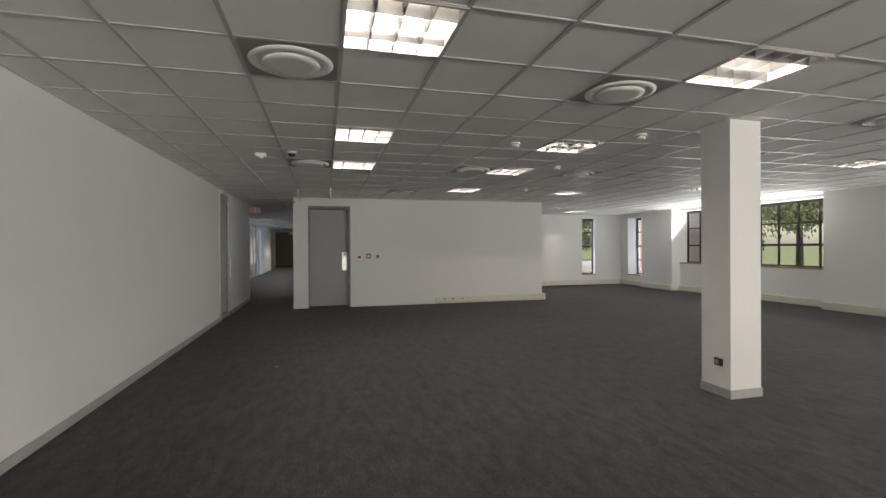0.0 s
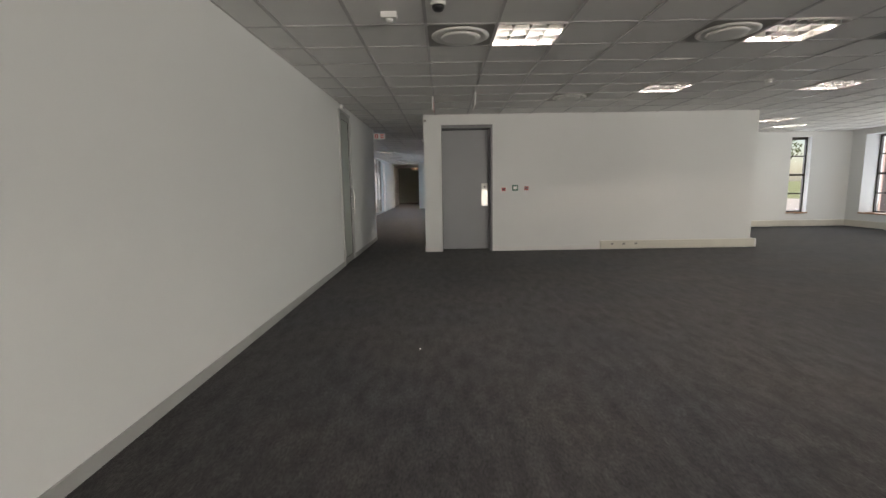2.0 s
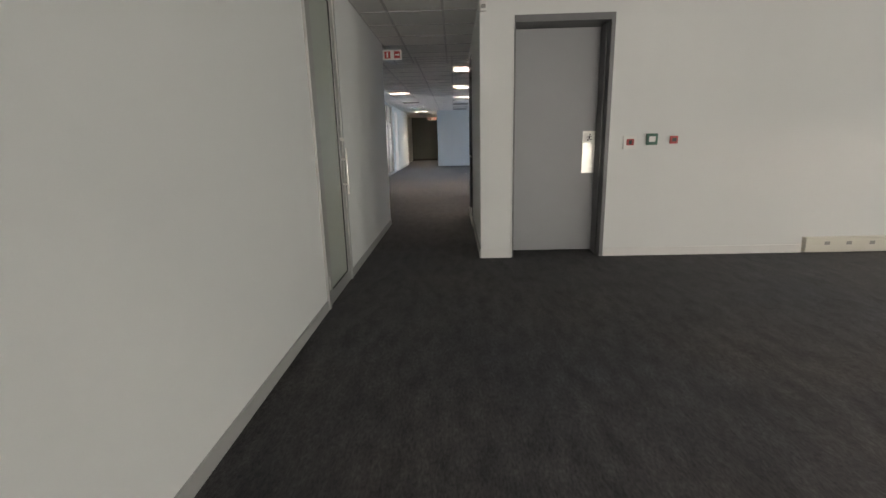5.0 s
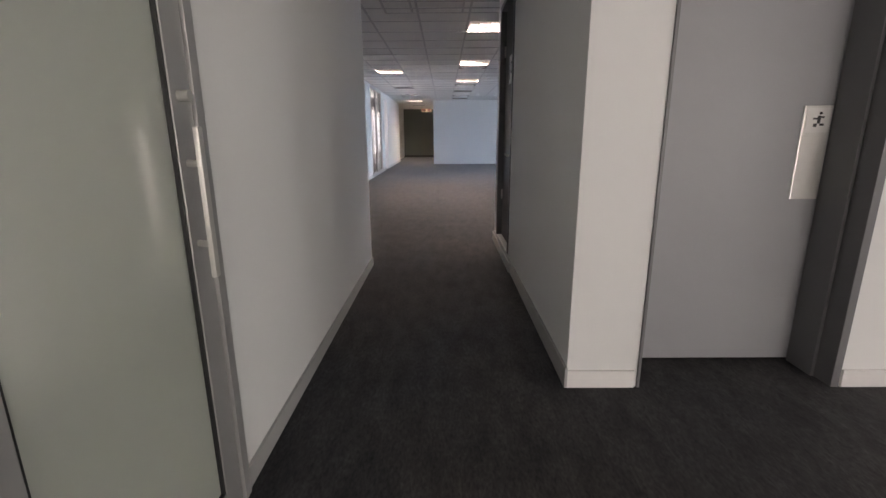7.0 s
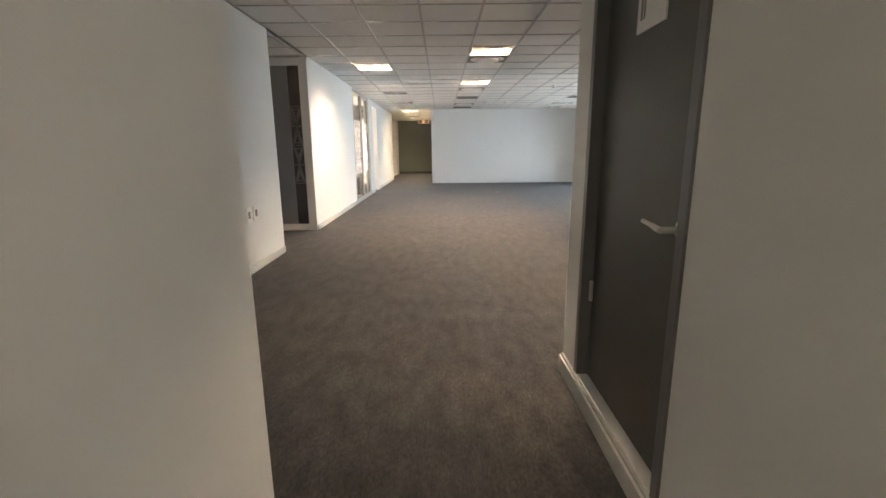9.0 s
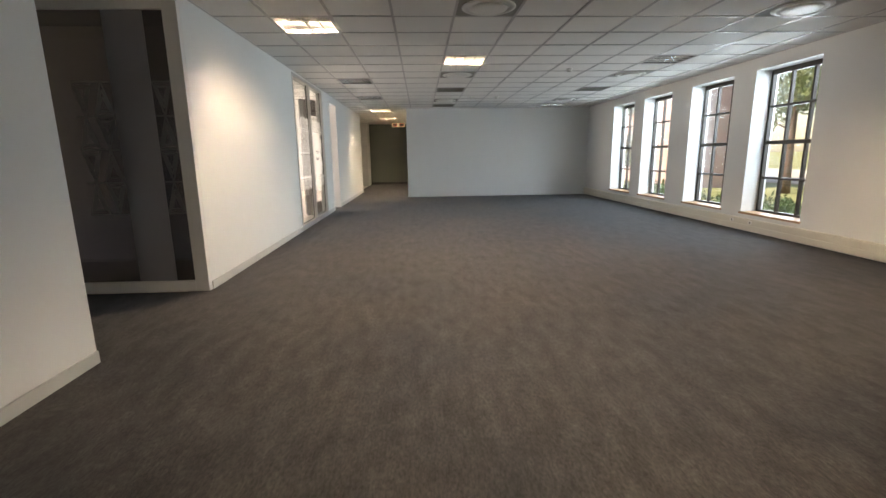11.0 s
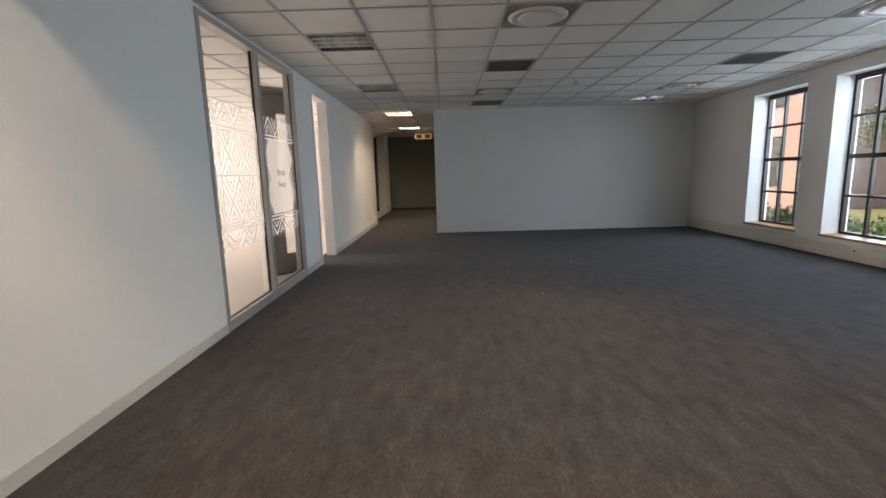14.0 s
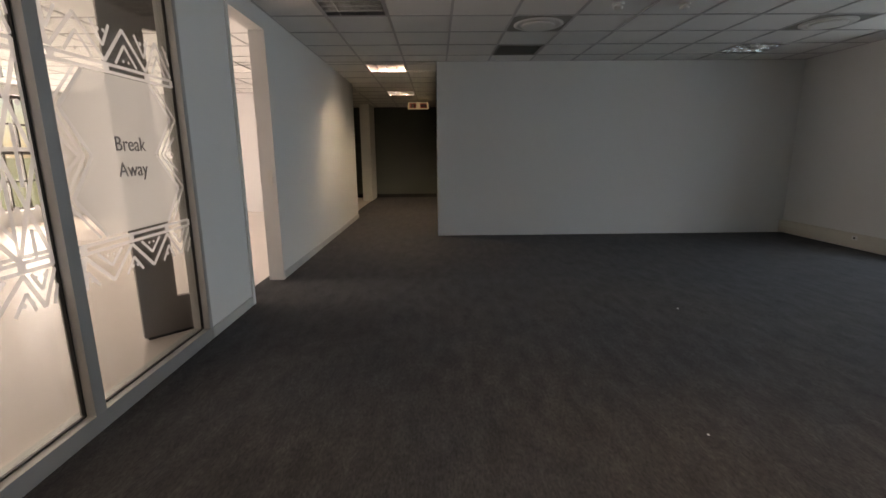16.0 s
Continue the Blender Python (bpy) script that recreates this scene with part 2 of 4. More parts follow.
# ---- floor and walls ----
T = 0.12
structure("floor", boxes([(-1.95, 11.3, -7.2, 14.55, -0.12, 0), (-3.33, 4.2, 14.55, 36.2, -0.12, 0), (-3.33, -1.95, 12.4, 14.55, -0.12, 0), (-6.0, -3.33, 12.4, 18.2, -0.12, 0)]), carpet, "dark charcoal looped carpet with faint woven streaks", "floor")
structure("inner_room_floor", box(-9.4, -3.33, 18.2, 36.2, -0.12, 0), room_floor, "pale warm polished floor lit by the sun", "floor")

# long wall beside the first room, with the opening of the glass door
structure("wall_west", boxes([(-1.77 - T, -1.77, -7, 8.98, 0, H + 0.1), (-1.77 - T, -1.77, 9.80, 12.56, 0, H + 0.1), (-1.77 - T, -1.77, 8.98, 9.80, 2.44, H + 0.1), (-3.25, -1.77 - T, 12.44, 12.56, 0, H + 0.1)]), paint, "long pale off-white painted partition wall")
structure("wall_behind_glass_door", boxes([(-4.0, -3.9, 7.5, 11.2, 0, H), (-3.9, -1.89, 7.4, 7.5, 0, H), (-3.9, -1.89, 11.2, 11.3, 0, H)]), paint, "plain painted wall of the room behind the glass door")
# Unseen end wall; its two window openings are added to let light in.
structure("wall_south", boxes([(-1.89, 0.2, -7.15, -7, 0, H + 0.1), (3.0, 3.8, -7.15, -7, 0, H + 0.1), (6.6, 11.3, -7.15, -7, 0, H + 0.1), (0.2, 3.0, -7.15, -7, 0, 0.87), (3.8, 6.6, -7.15, -7, 0, 0.87), (0.2, 3.0, -7.15, -7, 2.46, H + 0.1), (3.8, 6.6, -7.15, -7, 2.46, H + 0.1)]), paint, "unseen painted end wall with two windows added for light")
# core block with the fire door
structure("wall_core", boxes([(-0.53, -0.202, 10.45, 10.6, 0, H + 0.1), (0.744, 5.65, 10.45, 10.6, 0, H + 0.1), (-0.202, 0.744, 10.45, 10.6, 2.353, H + 0.1),
                              (-0.53, -0.41, 10.6, 12.49, 0, H + 0.1), (-0.53, -0.41, 13.4, 13.63, 0, H + 0.1), (-0.53, -0.41, 12.49, 13.4, 2.36, H + 0.1), (-0.53, -0.41, 12.49, 13.4, 0, 0.11),
                              (5.53, 5.65, 10.6, 13.7, 0, H + 0.1), (-0.41, 5.53, 13.51, 13.63, 0, H + 0.1), (3.81, 5.65, 13.63, 13.9, 0, H + 0.1)]), paint, "white painted wall round the service core")
structure("wall_core_inside", boxes([(-0.4, 5.5, 10.95, 11.0, 0, H), (-0.1, -0.05, 12.3, 13.6, 0, H)]), paint, "plain wall inside the service core")
# north wall of the first room with one narrow window
structure("wall_north", boxes([(5.65, 9.18, 14.3, 14.55, 0, H + 0.1), (9.72, 11.3, 14.3, 14.55, 0, H + 0.1), (9.18, 9.72, 14.3, 14.55, 0, 0.38), (9.18, 9.72, 14.3, 14.55, 2.4, H + 0.1), (5.5, 5.65, 13.7, 14.55, 0, H + 0.1)]), paint, "painted outer wall with a narrow window")
# east facade of the first room: piers, window bays, and a narrow window in the far recess
rows1 = [(10.6, 11.3, 11.5, 12.9, 0, H + 0.1), (10.8, 11.3, 12.9, 13.05, 0, H + 0.1), (10.8, 11.3, 13.9, 14.3, 0, H + 0.1), (10.8, 11.3, 13.05, 13.9, 0, 0.38), (10.8, 11.3, 13.05, 13.9, 2.4, H + 0.1)]
BAYS = [(7.05, 11.5), (-0.1, 4.35), (-6.4, -2.6)]
for a, b in BAYS:
    rows1 += [(10.9, 11.3, a, b, 0, 0.87), (10.9, 11.3, a, b, 2.46, H + 0.1)]
rows1 += [(10.6, 11.3, 4.35, 7.05, 0, H + 0.1), (10.6, 11.3, -2.6, -0.1, 0, H + 0.1), (10.6, 11.3, -7.0, -6.4, 0, H + 0.1)]
structure("wall_east", boxes(rows1), paint, "painted outer wall with piers and deep window bays")

# second room
WIN2 = [(24.8, 25.93), (23.19, 24.32), (21.39, 22.52), (19.78, 20.91)]
rows2, edge = [], 13.63
for a, b in sorted(WIN2):
    rows2 += [(3.81, 4.16, edge, a, 0, H + 0.1), (3.81, 4.16, a, b, 0, 0.28), (3.81, 4.16, a, b, 2.36, H + 0.1)]
    edge = b
rows2.append((3.81, 4.16, edge, 27.85, 0, H + 0.1))
structure("wall_window_side", boxes(rows2), paint, "painted outer wall with four tall windows")
structure("wall_end", boxes([(-1.54, 4.16, 27.72, 27.87, 0, H + 0.1), (-1.54, -1.4, 27.87, 34.2, 0, H + 0.1)]), paint, "wide pale end wall of the second room")
structure("wall_recess", boxes([(-3.25, -3.13, 12.56, 16.72, 0, H + 0.1), (-6.0, -3.25, 16.6, 16.72, 0, H + 0.1), (-6.1, -6.0, 16.6, 18.4, 0, H + 0.1)]), paint, "white wall with a light switch beside a recess")
structure("wall_partition", boxes([(-3.25, -3.13, 18.27, 21.63, 0, H + 0.1), (-3.25, -3.13, 23.78, 24.49, 0, H + 0.1), (-3.25, -3.13, 25.31, 29.88, 0, H + 0.1), (-3.25, -3.13, 24.49, 25.31, 2.4, H + 0.1), (-3.25, -3.13, 21.63, 23.78, 2.5, H + 0.1)]), paint, "long pale partition wall with a glazed panel and doorway")
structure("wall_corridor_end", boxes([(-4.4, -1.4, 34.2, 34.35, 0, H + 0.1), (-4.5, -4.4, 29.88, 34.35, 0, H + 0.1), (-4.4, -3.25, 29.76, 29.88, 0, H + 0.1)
]), wall_dark, "dark grey-green walls of the passage end")
structure("wall_passage_stub", box(-3.55, -3.3, 33.2, 34.2, 0, H + 0.1), paint, "pale wall stub in the dark passage")
# room behind the glazed panel
WIN4 = [(23.0, 24.1), (25.0, 26.1), (27.0, 28.1), (28.95, 30.05)]
rows4, edge = [(-9.25, -4.5, 31.0, 31.15, 0, H + 0.1), (-9.25, -3.25, 19.6, 19.72, 0, H + 0.1), (-4.5, -4.4, 29.88, 31.0, 0, H + 0.1), (-4.4, -3.25, 29.64, 29.76, 0, H + 0.1)], 18.4
for a, b in WIN4:
    rows4 += [(-9.5, -9.25, edge, a, 0, H + 0.1), (-9.5, -9.25, a, b, 0, 0.28), (-9.5, -9.25, a, b, 2.36, H + 0.1)]
    edge = b
rows4.append((-9.5, -9.25, edge, 31.0, 0, H + 0.1))
structure("wall_inner_room", boxes(rows4), paint_warm, "white walls of the sunlit break room")



# ---- ceilings ----
def ceiling(name, x0, x1, y0, y1, gx, gy, skip, p=0.6):
    """Lay-in tiles on a T-grid with lines at gx + 0.6 k and gy + 0.6 k; cells in skip stay open for fittings."""
    bm, grid = bmesh.new(), bmesh.new()
    w = 0.012
    xs = [x0] + [gx + p * k for k in range(-60, 60) if x0 + 0.02 < gx + p * k < x1 - 0.02] + [x1]
    ys = [y0] + [gy + p * k for k in range(-60, 60) if y0 + 0.02 < gy + p * k < y1 - 0.02] + [y1]
    rng = random.Random(3)
    for a, b in zip(xs, xs[1:]):
        for c, d in zip(ys, ys[1:]):
            if any(a < sx < b and c < sy < d for sx, sy in skip):
                continue
            z = H + 0.004 + rng.uniform(0, 0.004)
            q = 0.003
            low = [bm.verts.new((x, y, z)) for x, y in ((a + w + q, c + w + q), (a + w + q, d - w - q), (b - w - q, d - w - q), (b - w - q, c + w + q))]
            top = [bm.verts.new((x, y, z + 0.006)) for x, y in ((a + w - 0.004, c + w - 0.004), (a + w - 0.004, d - w + 0.004), (b - w + 0.004, d - w + 0.004), (b - w + 0.004, c + w - 0.004))]
            bm.faces.new(low)
            for k in range(4):
                bm.faces.new((low[k], top[k], top[(k + 1) % 4], low[(k + 1) % 4]))
    for x in xs:
        bm_box(grid, x - w, x + w, y0, y1, H, H + 0.02)
    for y in ys:
        bm_box(grid, x0, x1, y - w, y + w, H + 0.001, H + 0.019)
    ob = structure(name, bm, tile_mat, "white mineral-fibre ceiling tiles in an exposed grid", "ceiling")
    part("grid", grid, grid_mat, ob, "grey painted metal ceiling grid")
    return ob


def cell1(i, j):
    return 0.565 + 0.58 * i, 1.94 + 0.58 * j


ROOM1_LIT = [cell1(i, j) for i, j in ((0, 0), (4, 0), (0, 4), (4, 4), (0, 7), (4, 7), (4, 11), (8, 11), (8, 4), (12, 4), (12, 9), (11, 17), (13, 19), (8, -5), (0, -6), (12, -1), (4, -9))]
ROOM1_VENT = [cell1(i, j) for i, j in ((-1, 1), (3, 1), (-1, 7), (3, 7), (6, 7), (2, 12), (8, 1))]
ceiling("ceiling_first_room", -1.77, 11.1, -7, 14.3, 0.275, 1.65, ROOM1_LIT + ROOM1_VENT, 0.58)
ROOM2_LIT = [(-2.3, 19.2), (-2.3, 28.2), (-2.3, 31.2), (-0.5, 18.0), (-0.5, 21.0), (-0.5, 15.0), (2.5, 18.0)]
ROOM2_OFF = [(2.5, 15.0), (-2.3, 22.8), (-2.3, 25.2), (2.5, 21.0), (2.5, 27.0)]
ROOM2_GRILLE = [(-0.5, 24.0), (-0.5, 27.0), (2.5, 24.0)]
ROOM2_VENT = [(-0.5, 18.6), (-0.5, 22.2), (-0.5, 25.8), (2.5, 22.2), (2.5, 25.8), (2.5, 18.6)]
ceiling("ceiling_second_room", -3.13, 3.81, 13.63, 27.72, -0.8, 17.7, ROOM2_LIT + ROOM2_OFF + ROOM2_VENT + ROOM2_GRILLE)
ceiling("ceiling_passage", -4.4, -1.54, 27.72, 34.2, -0.8, 17.7, ROOM2_LIT)
ceiling("ceiling_recess", -6.0, -3.13, 12.56, 18.27, -0.8, 17.7, [])
ceiling("ceiling_recess_front", -3.13, -1.77, 12.56, 13.63, -0.8, 17.7, [])
ceiling("ceiling_inner_room", -9.25, -3.25, 19.72, 31.0, -0.8, 17.7, [])
# Unseen closed backing over the tiles, added to keep sky light from leaking in.
structure("ceiling_backing", boxes([(-4.2, 11.4, -7.2, 14.6, H + 0.12, H + 0.5), (-9.6, 4.3, 14.6, 36.4, H + 0.12, H + 0.5), (-9.6, -4.2, 7, 14.6, H + 0.12, H + 0.5)]), paint, "unseen backing above the suspended ceiling that keeps sky light out", "ceiling slab")
# The gap at y 9.1 to 9.7 holds the light added behind the door.
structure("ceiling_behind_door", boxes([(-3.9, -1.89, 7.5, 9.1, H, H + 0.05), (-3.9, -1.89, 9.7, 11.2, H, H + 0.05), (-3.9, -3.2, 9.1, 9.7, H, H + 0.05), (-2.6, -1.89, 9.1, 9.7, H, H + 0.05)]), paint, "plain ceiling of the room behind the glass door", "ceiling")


# ---- ceiling fittings ----
def troffer(lit, tube=None, blades=louvre_mat):
    """A 600 mm recessed light with a four by four louvre; its origin is the grid's underside."""
    t = thing("ceiling_light", "recessed square fluorescent light with a bright metal louvre, " + ("lit" if lit else "switched off"), "ceiling light", (0, 0, H), group="lit ceiling lights" if lit else "unlit ceiling lights")
    s, up = 0.285, 0.106
    part("housing", boxes([(-s, s, -s, s, up, up + 0.012), (-s, -s + 0.006, -s, s, 0.004, up), (s - 0.006, s, -s, s, 0.004, up), (-s + 0.006, s - 0.006, -s, -s + 0.006, 0.004, up), (-s + 0.006, s - 0.006, s - 0.006, s, 0.004, up)]), housing if lit else housing_dark, t)
    part("trim", boxes([(-s - 0.008, -s + 0.008, -s - 0.008, s + 0.008, -0.004, 0.004), (s - 0.008, s + 0.008, -s - 0.008, s + 0.008, -0.004, 0.004), (-s + 0.008, s - 0.008, -s - 0.008, -s + 0.008, -0.004, 0.004), (-s + 0.008, s - 0.008, s - 0.008, s + 0.008, -0.004, 0.004)]), grid_mat, t)
    for k in range(3):
        v = -s + (k + 1) * 2 * s / 4
        for along in (0, 1):
            bm = bmesh.new()
            prof = [(-0.003, 0.0), (0.003, 0.0), (0.014, 0.072), (-0.014, 0.072)]
            ends = []
            for e in (-s + 0.006, s - 0.006):
                ends.append([bm.verts.new((v + o, e, z) if along else (e, v + o, z - 0.0015)) for o, z in prof])
            for j in range(4):
                bm.faces.new((ends[0][j], ends[0][(j + 1) % 4], ends[1][(j + 1) % 4], ends[1][j]))
            bm.faces.new(ends[0]), bm.faces.new(ends[1])
            bmesh.ops.recalc_face_normals(bm, faces=bm.faces)
            part("louvre_blade", bm, blades, t)
    for x in (-s / 4, s / 4 + 0.07):
        part("tube", rod((-s + 0.02, x, 0.09), (s - 0.02, x, 0.09), 0.013, 10), tube or lamp_off, t)
    return t


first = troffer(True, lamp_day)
second = troffer(True, lamp_bright)
second.matrix_basis = pose(*ROOM2_LIT[0], H)
unlit = troffer(False, None, louvre_bright)
unlit.matrix_basis = pose(*ROOM2_OFF[0], H)
first.matrix_basis = pose(*ROOM1_LIT[0], H)
for x, y in ROOM1_LIT[1:]:
    copy_thing(first, pose(x, y, H))
# Unseen light added behind the glass door so its frosted pane glows.
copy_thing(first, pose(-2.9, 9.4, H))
for x, y in ROOM2_LIT[1:]:
    copy_thing(second, pose(x, y, H))
for x, y in ROOM2_OFF[1:]:
    copy_thing(unlit, pose(x, y, H))


def vent(x, y):
    t = thing("ceiling_diffuser", "round white air diffuser in a grey ceiling tile", "air diffuser", (x, y, H), group="ceiling diffusers")
    bm = bmesh.new()
    n = 40
    sq, ring = [], []
    for k in range(n):
        a = 2 * math.pi * (k + 0.5) / n
        c, s = math.cos(a), math.sin(a)
        f = 0.287 / max(abs(c), abs(s))
        sq.append(bm.verts.new((c * f, s * f, 0.003)))
        ring.append(bm.verts.new((c * 0.235, s * 0.235, 0.003)))
    for k in range(n):
        bm.faces.new((sq[k], ring[k], ring[(k + 1) % n], sq[(k + 1) % n]))
    part("base_tile", bm, vent_grey, t, "grey metal tile plate")
    part("outer_ring", lathe([(0.25, 0.0), (0.25, -0.006), (0.225, -0.016), (0.2, -0.012), (0.185, 0.02), (0.185, 0.08), (0.24, 0.08)], 40), plastic, t, smooth=True)
    part("throat", lathe([(0.182, 0.079), (0.182, 0.085)], 32), black, t, "dark throat of the diffuser")
    part("disc", lathe([(0.03, 0.02), (0.15, 0.004), (0.17, -0.012), (0.165, -0.022), (0.12, -0.024), (0.02, -0.02)], 40), plastic, t, smooth=True)
    part("spindle", rod((0, 0, 0.018), (0, 0, 0.08), 0.012), steel, t)
    return t


v0 = vent(*ROOM1_VENT[0])
for x, y in (ROOM1_VENT + ROOM2_VENT)[1:]:
    copy_thing(v0, pose(x, y, H))


def grille(x, y):
    t = thing("return_air_grille", "flat grey slatted return air grille in the ceiling", "air grille", (x, y, H), group="return air grilles")
    q = 0.286
    part("frame", boxes([(-q, -q + 0.03, -q, q, -0.004, 0.01), (q - 0.03, q, -q, q, -0.004, 0.01), (-q + 0.03, q - 0.03, -q, -q + 0.03, -0.004, 0.01), (-q + 0.03, q - 0.03, q - 0.03, q, -0.004, 0.01)], 0.002), vent_grey, t)
    part("backing", box(-q, q, -q, q, 0.03, 0.036), black, t, "dark backing above the slats")
    for k in range(16):
        v = -q + 0.045 + k * 0.0322
        bm = bmesh.new()
        bm_box(bm, -q + 0.028, q - 0.028, -0.013, 0.013, -0.0012, 0.0012)
        bmesh.ops.transform(bm, matrix=pose(0, v, 0.008, 28, 0, 0), verts=bm.verts)
        part("slat", bm, vent_grey, t)
    return t


g0 = grille(*ROOM2_GRILLE[0])
for x, y in ROOM2_GRILLE[1:]:
    copy_thing(g0, pose(x, y, H))


def detector(x, y):
    t = thing("smoke_detector", "small white round smoke detector on the ceiling", "smoke detector", (x, y, H), group="smoke detectors")
    part("base", lathe([(0.05, 0.004), (0.05, -0.016), (0.046, -0.018)], 24), plastic, t, smooth=True)
    part("chamber", lathe([(0.03, -0.018), (0.042, -0.03), (0.04, -0.046), (0.02, -0.052)], 24), plastic, t, smooth=True)
    return t


d0 = detector(2.22, 4.24)
for x, y in ((3.33, 3.59), (3.39, 5.46), (4.02, 7.91), (1.26, 21.68), (0.07, 25.15), (0.66, 25.15), (2.4, 26.75), (0.6, 17.2)):
    copy_thing(d0, pose(x, y, H))


def sensor_box(x, y):
    t = thing("ceiling_sensor", "boxy white sensor on the ceiling", "sensor", (x, y, H))
    part("body", box(-0.06, 0.06, -0.045, 0.045, -0.04, 0.004, bevel=0.008), plastic, t)
    part("lens", lathe([(0.03, -0.04), (0.028, -0.055), (0.012, -0.064)], 20), plastic, t, smooth=True)
    return t


sensor_box(-0.57, 5.45)
cam_t = thing("dome_camera", "small white security camera with a dark lens", "security camera", (-0.2, 5.26, H))
part("base", lathe([(0.055, 0.004), (0.055, -0.02), (0.05, -0.024)], 24), plastic, cam_t, smooth=True)
part("dome", lathe([(0.045, -0.024), (0.042, -0.04), (0.03, -0.056), (0.008, -0.062)], 24), black, cam_t, "dark dome", smooth=True)


# ---- things of the first room ----
col = thing("column", "square white painted column with a grey skirting on the carpet", "column", (3.888, 3.06, 0))
part("shaft", box(-0.173, 0.173, -0.165, 0.165, 0, H, bevel=0.006), paint, col)
part("skirting", boxes([(-0.181, 0.181, -0.173, -0.165, 0, 0.08), (-0.181, 0.181, 0.165, 0.173, 0, 0.08), (-0.181, -0.173, -0.165, 0.165, 0, 0.08), (0.173, 0.181, -0.165, 0.165, 0, 0.08)]), grey_trim, col, "grey skirting strip")
so = thing("socket_outlet", "small black power socket low on the column", "socket", (3.713, 3.02, 0.31), -90)
part("plate", box(-0.045, 0.045, -0.01, 0.002, -0.035, 0.035, bevel=0.003), black, so)
part("insert", box(-0.03, 0.005, -0.014, -0.01, -0.02, 0.02, bevel=0.001), vent_grey, so)

fd = thing("fire_door", "closed grey painted fire door in a dark steel frame", "door", (0.261, 10.45, 0))
part("leaf", box(-0.446, 0.442, 0.26, 0.3, 0.012, 2.285, bevel=0.003), door_grey, fd)
part("frame", boxes([(-0.463, -0.45, -0.012, 0.31, 0, 2.353), (0.446, 0.483, -0.012, 0.31, 0, 2.353), (-0.45, 0.446, -0.012, 0.31, 2.29, 2.353), (0.43, 0.446, 0.09, 0.255, 0, 2.29)], 0.003), frame_grey, fd, "dark grey steel frame")
plate = part("push_plate", box(0.295, 0.425, 0.251, 0.259, 0.85, 1.28, bevel=0.003), steel, fd, "polished steel push plate")
part("sign", box(0.305, 0.415, 0.247, 0.2505, 1.16, 1.27), plastic, plate, "white running-exit sign")
part("pictogram", boxes([(x0 + 0.055, x1 + 0.055, 0.2445, 0.2465, z0, z1) for x0, x1, z0, z1 in ((0.3, 0.314, 1.2, 1.235), (0.306, 0.318, 1.24, 1.252), (0.285, 0.3, 1.185, 1.2), (0.314, 0.332, 1.19, 1.2), (0.28, 0.3, 1.218, 1.226), (0.314, 0.33, 1.224, 1.232))]), black, plate, "dark running figure sign shape")


def wall_unit(name, label, category, x, z, w, h, mats):
    t = thing(name, label, category, (x, 10.45, z))
    part("body", box(-w / 2, w / 2, -0.018, 0.002, -h / 2, h / 2, bevel=0.005), mats[0], t)
    part("front", box(-w * 0.28, w * 0.28, -0.023, -0.018, -h * 0.22, h * 0.25, bevel=0.002), mats[1], t)
    return t


u = wall_unit("fire_call_point", "white fire call point box with a red and dark button", "call point", 0.95, 1.16, 0.13, 0.13, (plastic, red))
part("button", box(-0.014, 0.014, -0.027, -0.023, -0.02, 0.02, bevel=0.002), black, u)
wall_unit("release_button", "green emergency door release box with a pale window", "call point", 1.165, 1.185, 0.11, 0.11, (green, plastic))
wall_unit("alarm_button", "small red alarm box on the wall", "call point", 1.38, 1.175, 0.075, 0.075, (red, black))


tr = thing("dado_trunking", "cream plastic cable trunking along the foot of the white wall", "trunking", (0, 10.45, 0))
part("body", box(2.79, 5.69, -0.06, -0.002, 0.012, 0.165, bevel=0.004), cream, tr)
part("lid", box(2.79, 5.69, -0.066, -0.06, 0.04, 0.135, bevel=0.002), cream, tr)
part("end_cap", box(5.69, 5.72, -0.07, 0.25, 0.01, 0.17, bevel=0.004), white_trim, tr)
for x in (3.0, 3.22, 3.45):
    part("socket", boxes([(x - 0.025, x + 0.025, -0.07, -0.066, 0.09, 0.125), (x - 0.015, x - 0.006, -0.072, -0.07, 0.1, 0.115), (x + 0.006, x + 0.015, -0.072, -0.07, 0.1, 0.115)]), vent_grey, tr, "small grey socket")

# skirtings
structure("baseboard_west", boxes([(-1.77, -1.758, -7, 8.97, 0, 0.075), (-1.77, -1.758, 9.81, 12.56, 0, 0.075)]), grey_trim, "grey skirting strip along the long wall", "baseboard")
structure("baseboard_core", boxes([(-0.53, -0.215, 10.438, 10.45, 0, 0.085), (0.755, 2.79, 10.438, 10.45, 0, 0.085)]), white_trim, "white painted skirting on the core wall", "baseboard")
structure("baseboard_corridor", boxes([(-0.542, -0.53, 10.438, 13.63, 0, 0.1)]), grey_trim, "grey skirting in the corridor", "baseboard")
structure("baseboard_partition", boxes([(-3.13, -3.118, 18.27, 21.62, 0, 0.075), (-3.13, -3.118, 23.79, 24.48, 0, 0.075), (-3.13, -3.118, 25.32, 29.88, 0, 0.075), (-3.13, -3.118, 12.56, 16.72, 0, 0.075)]), pale_trim, "grey-green skirting along the partition", "baseboard")
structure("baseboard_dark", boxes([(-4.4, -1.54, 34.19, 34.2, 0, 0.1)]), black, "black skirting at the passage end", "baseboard")
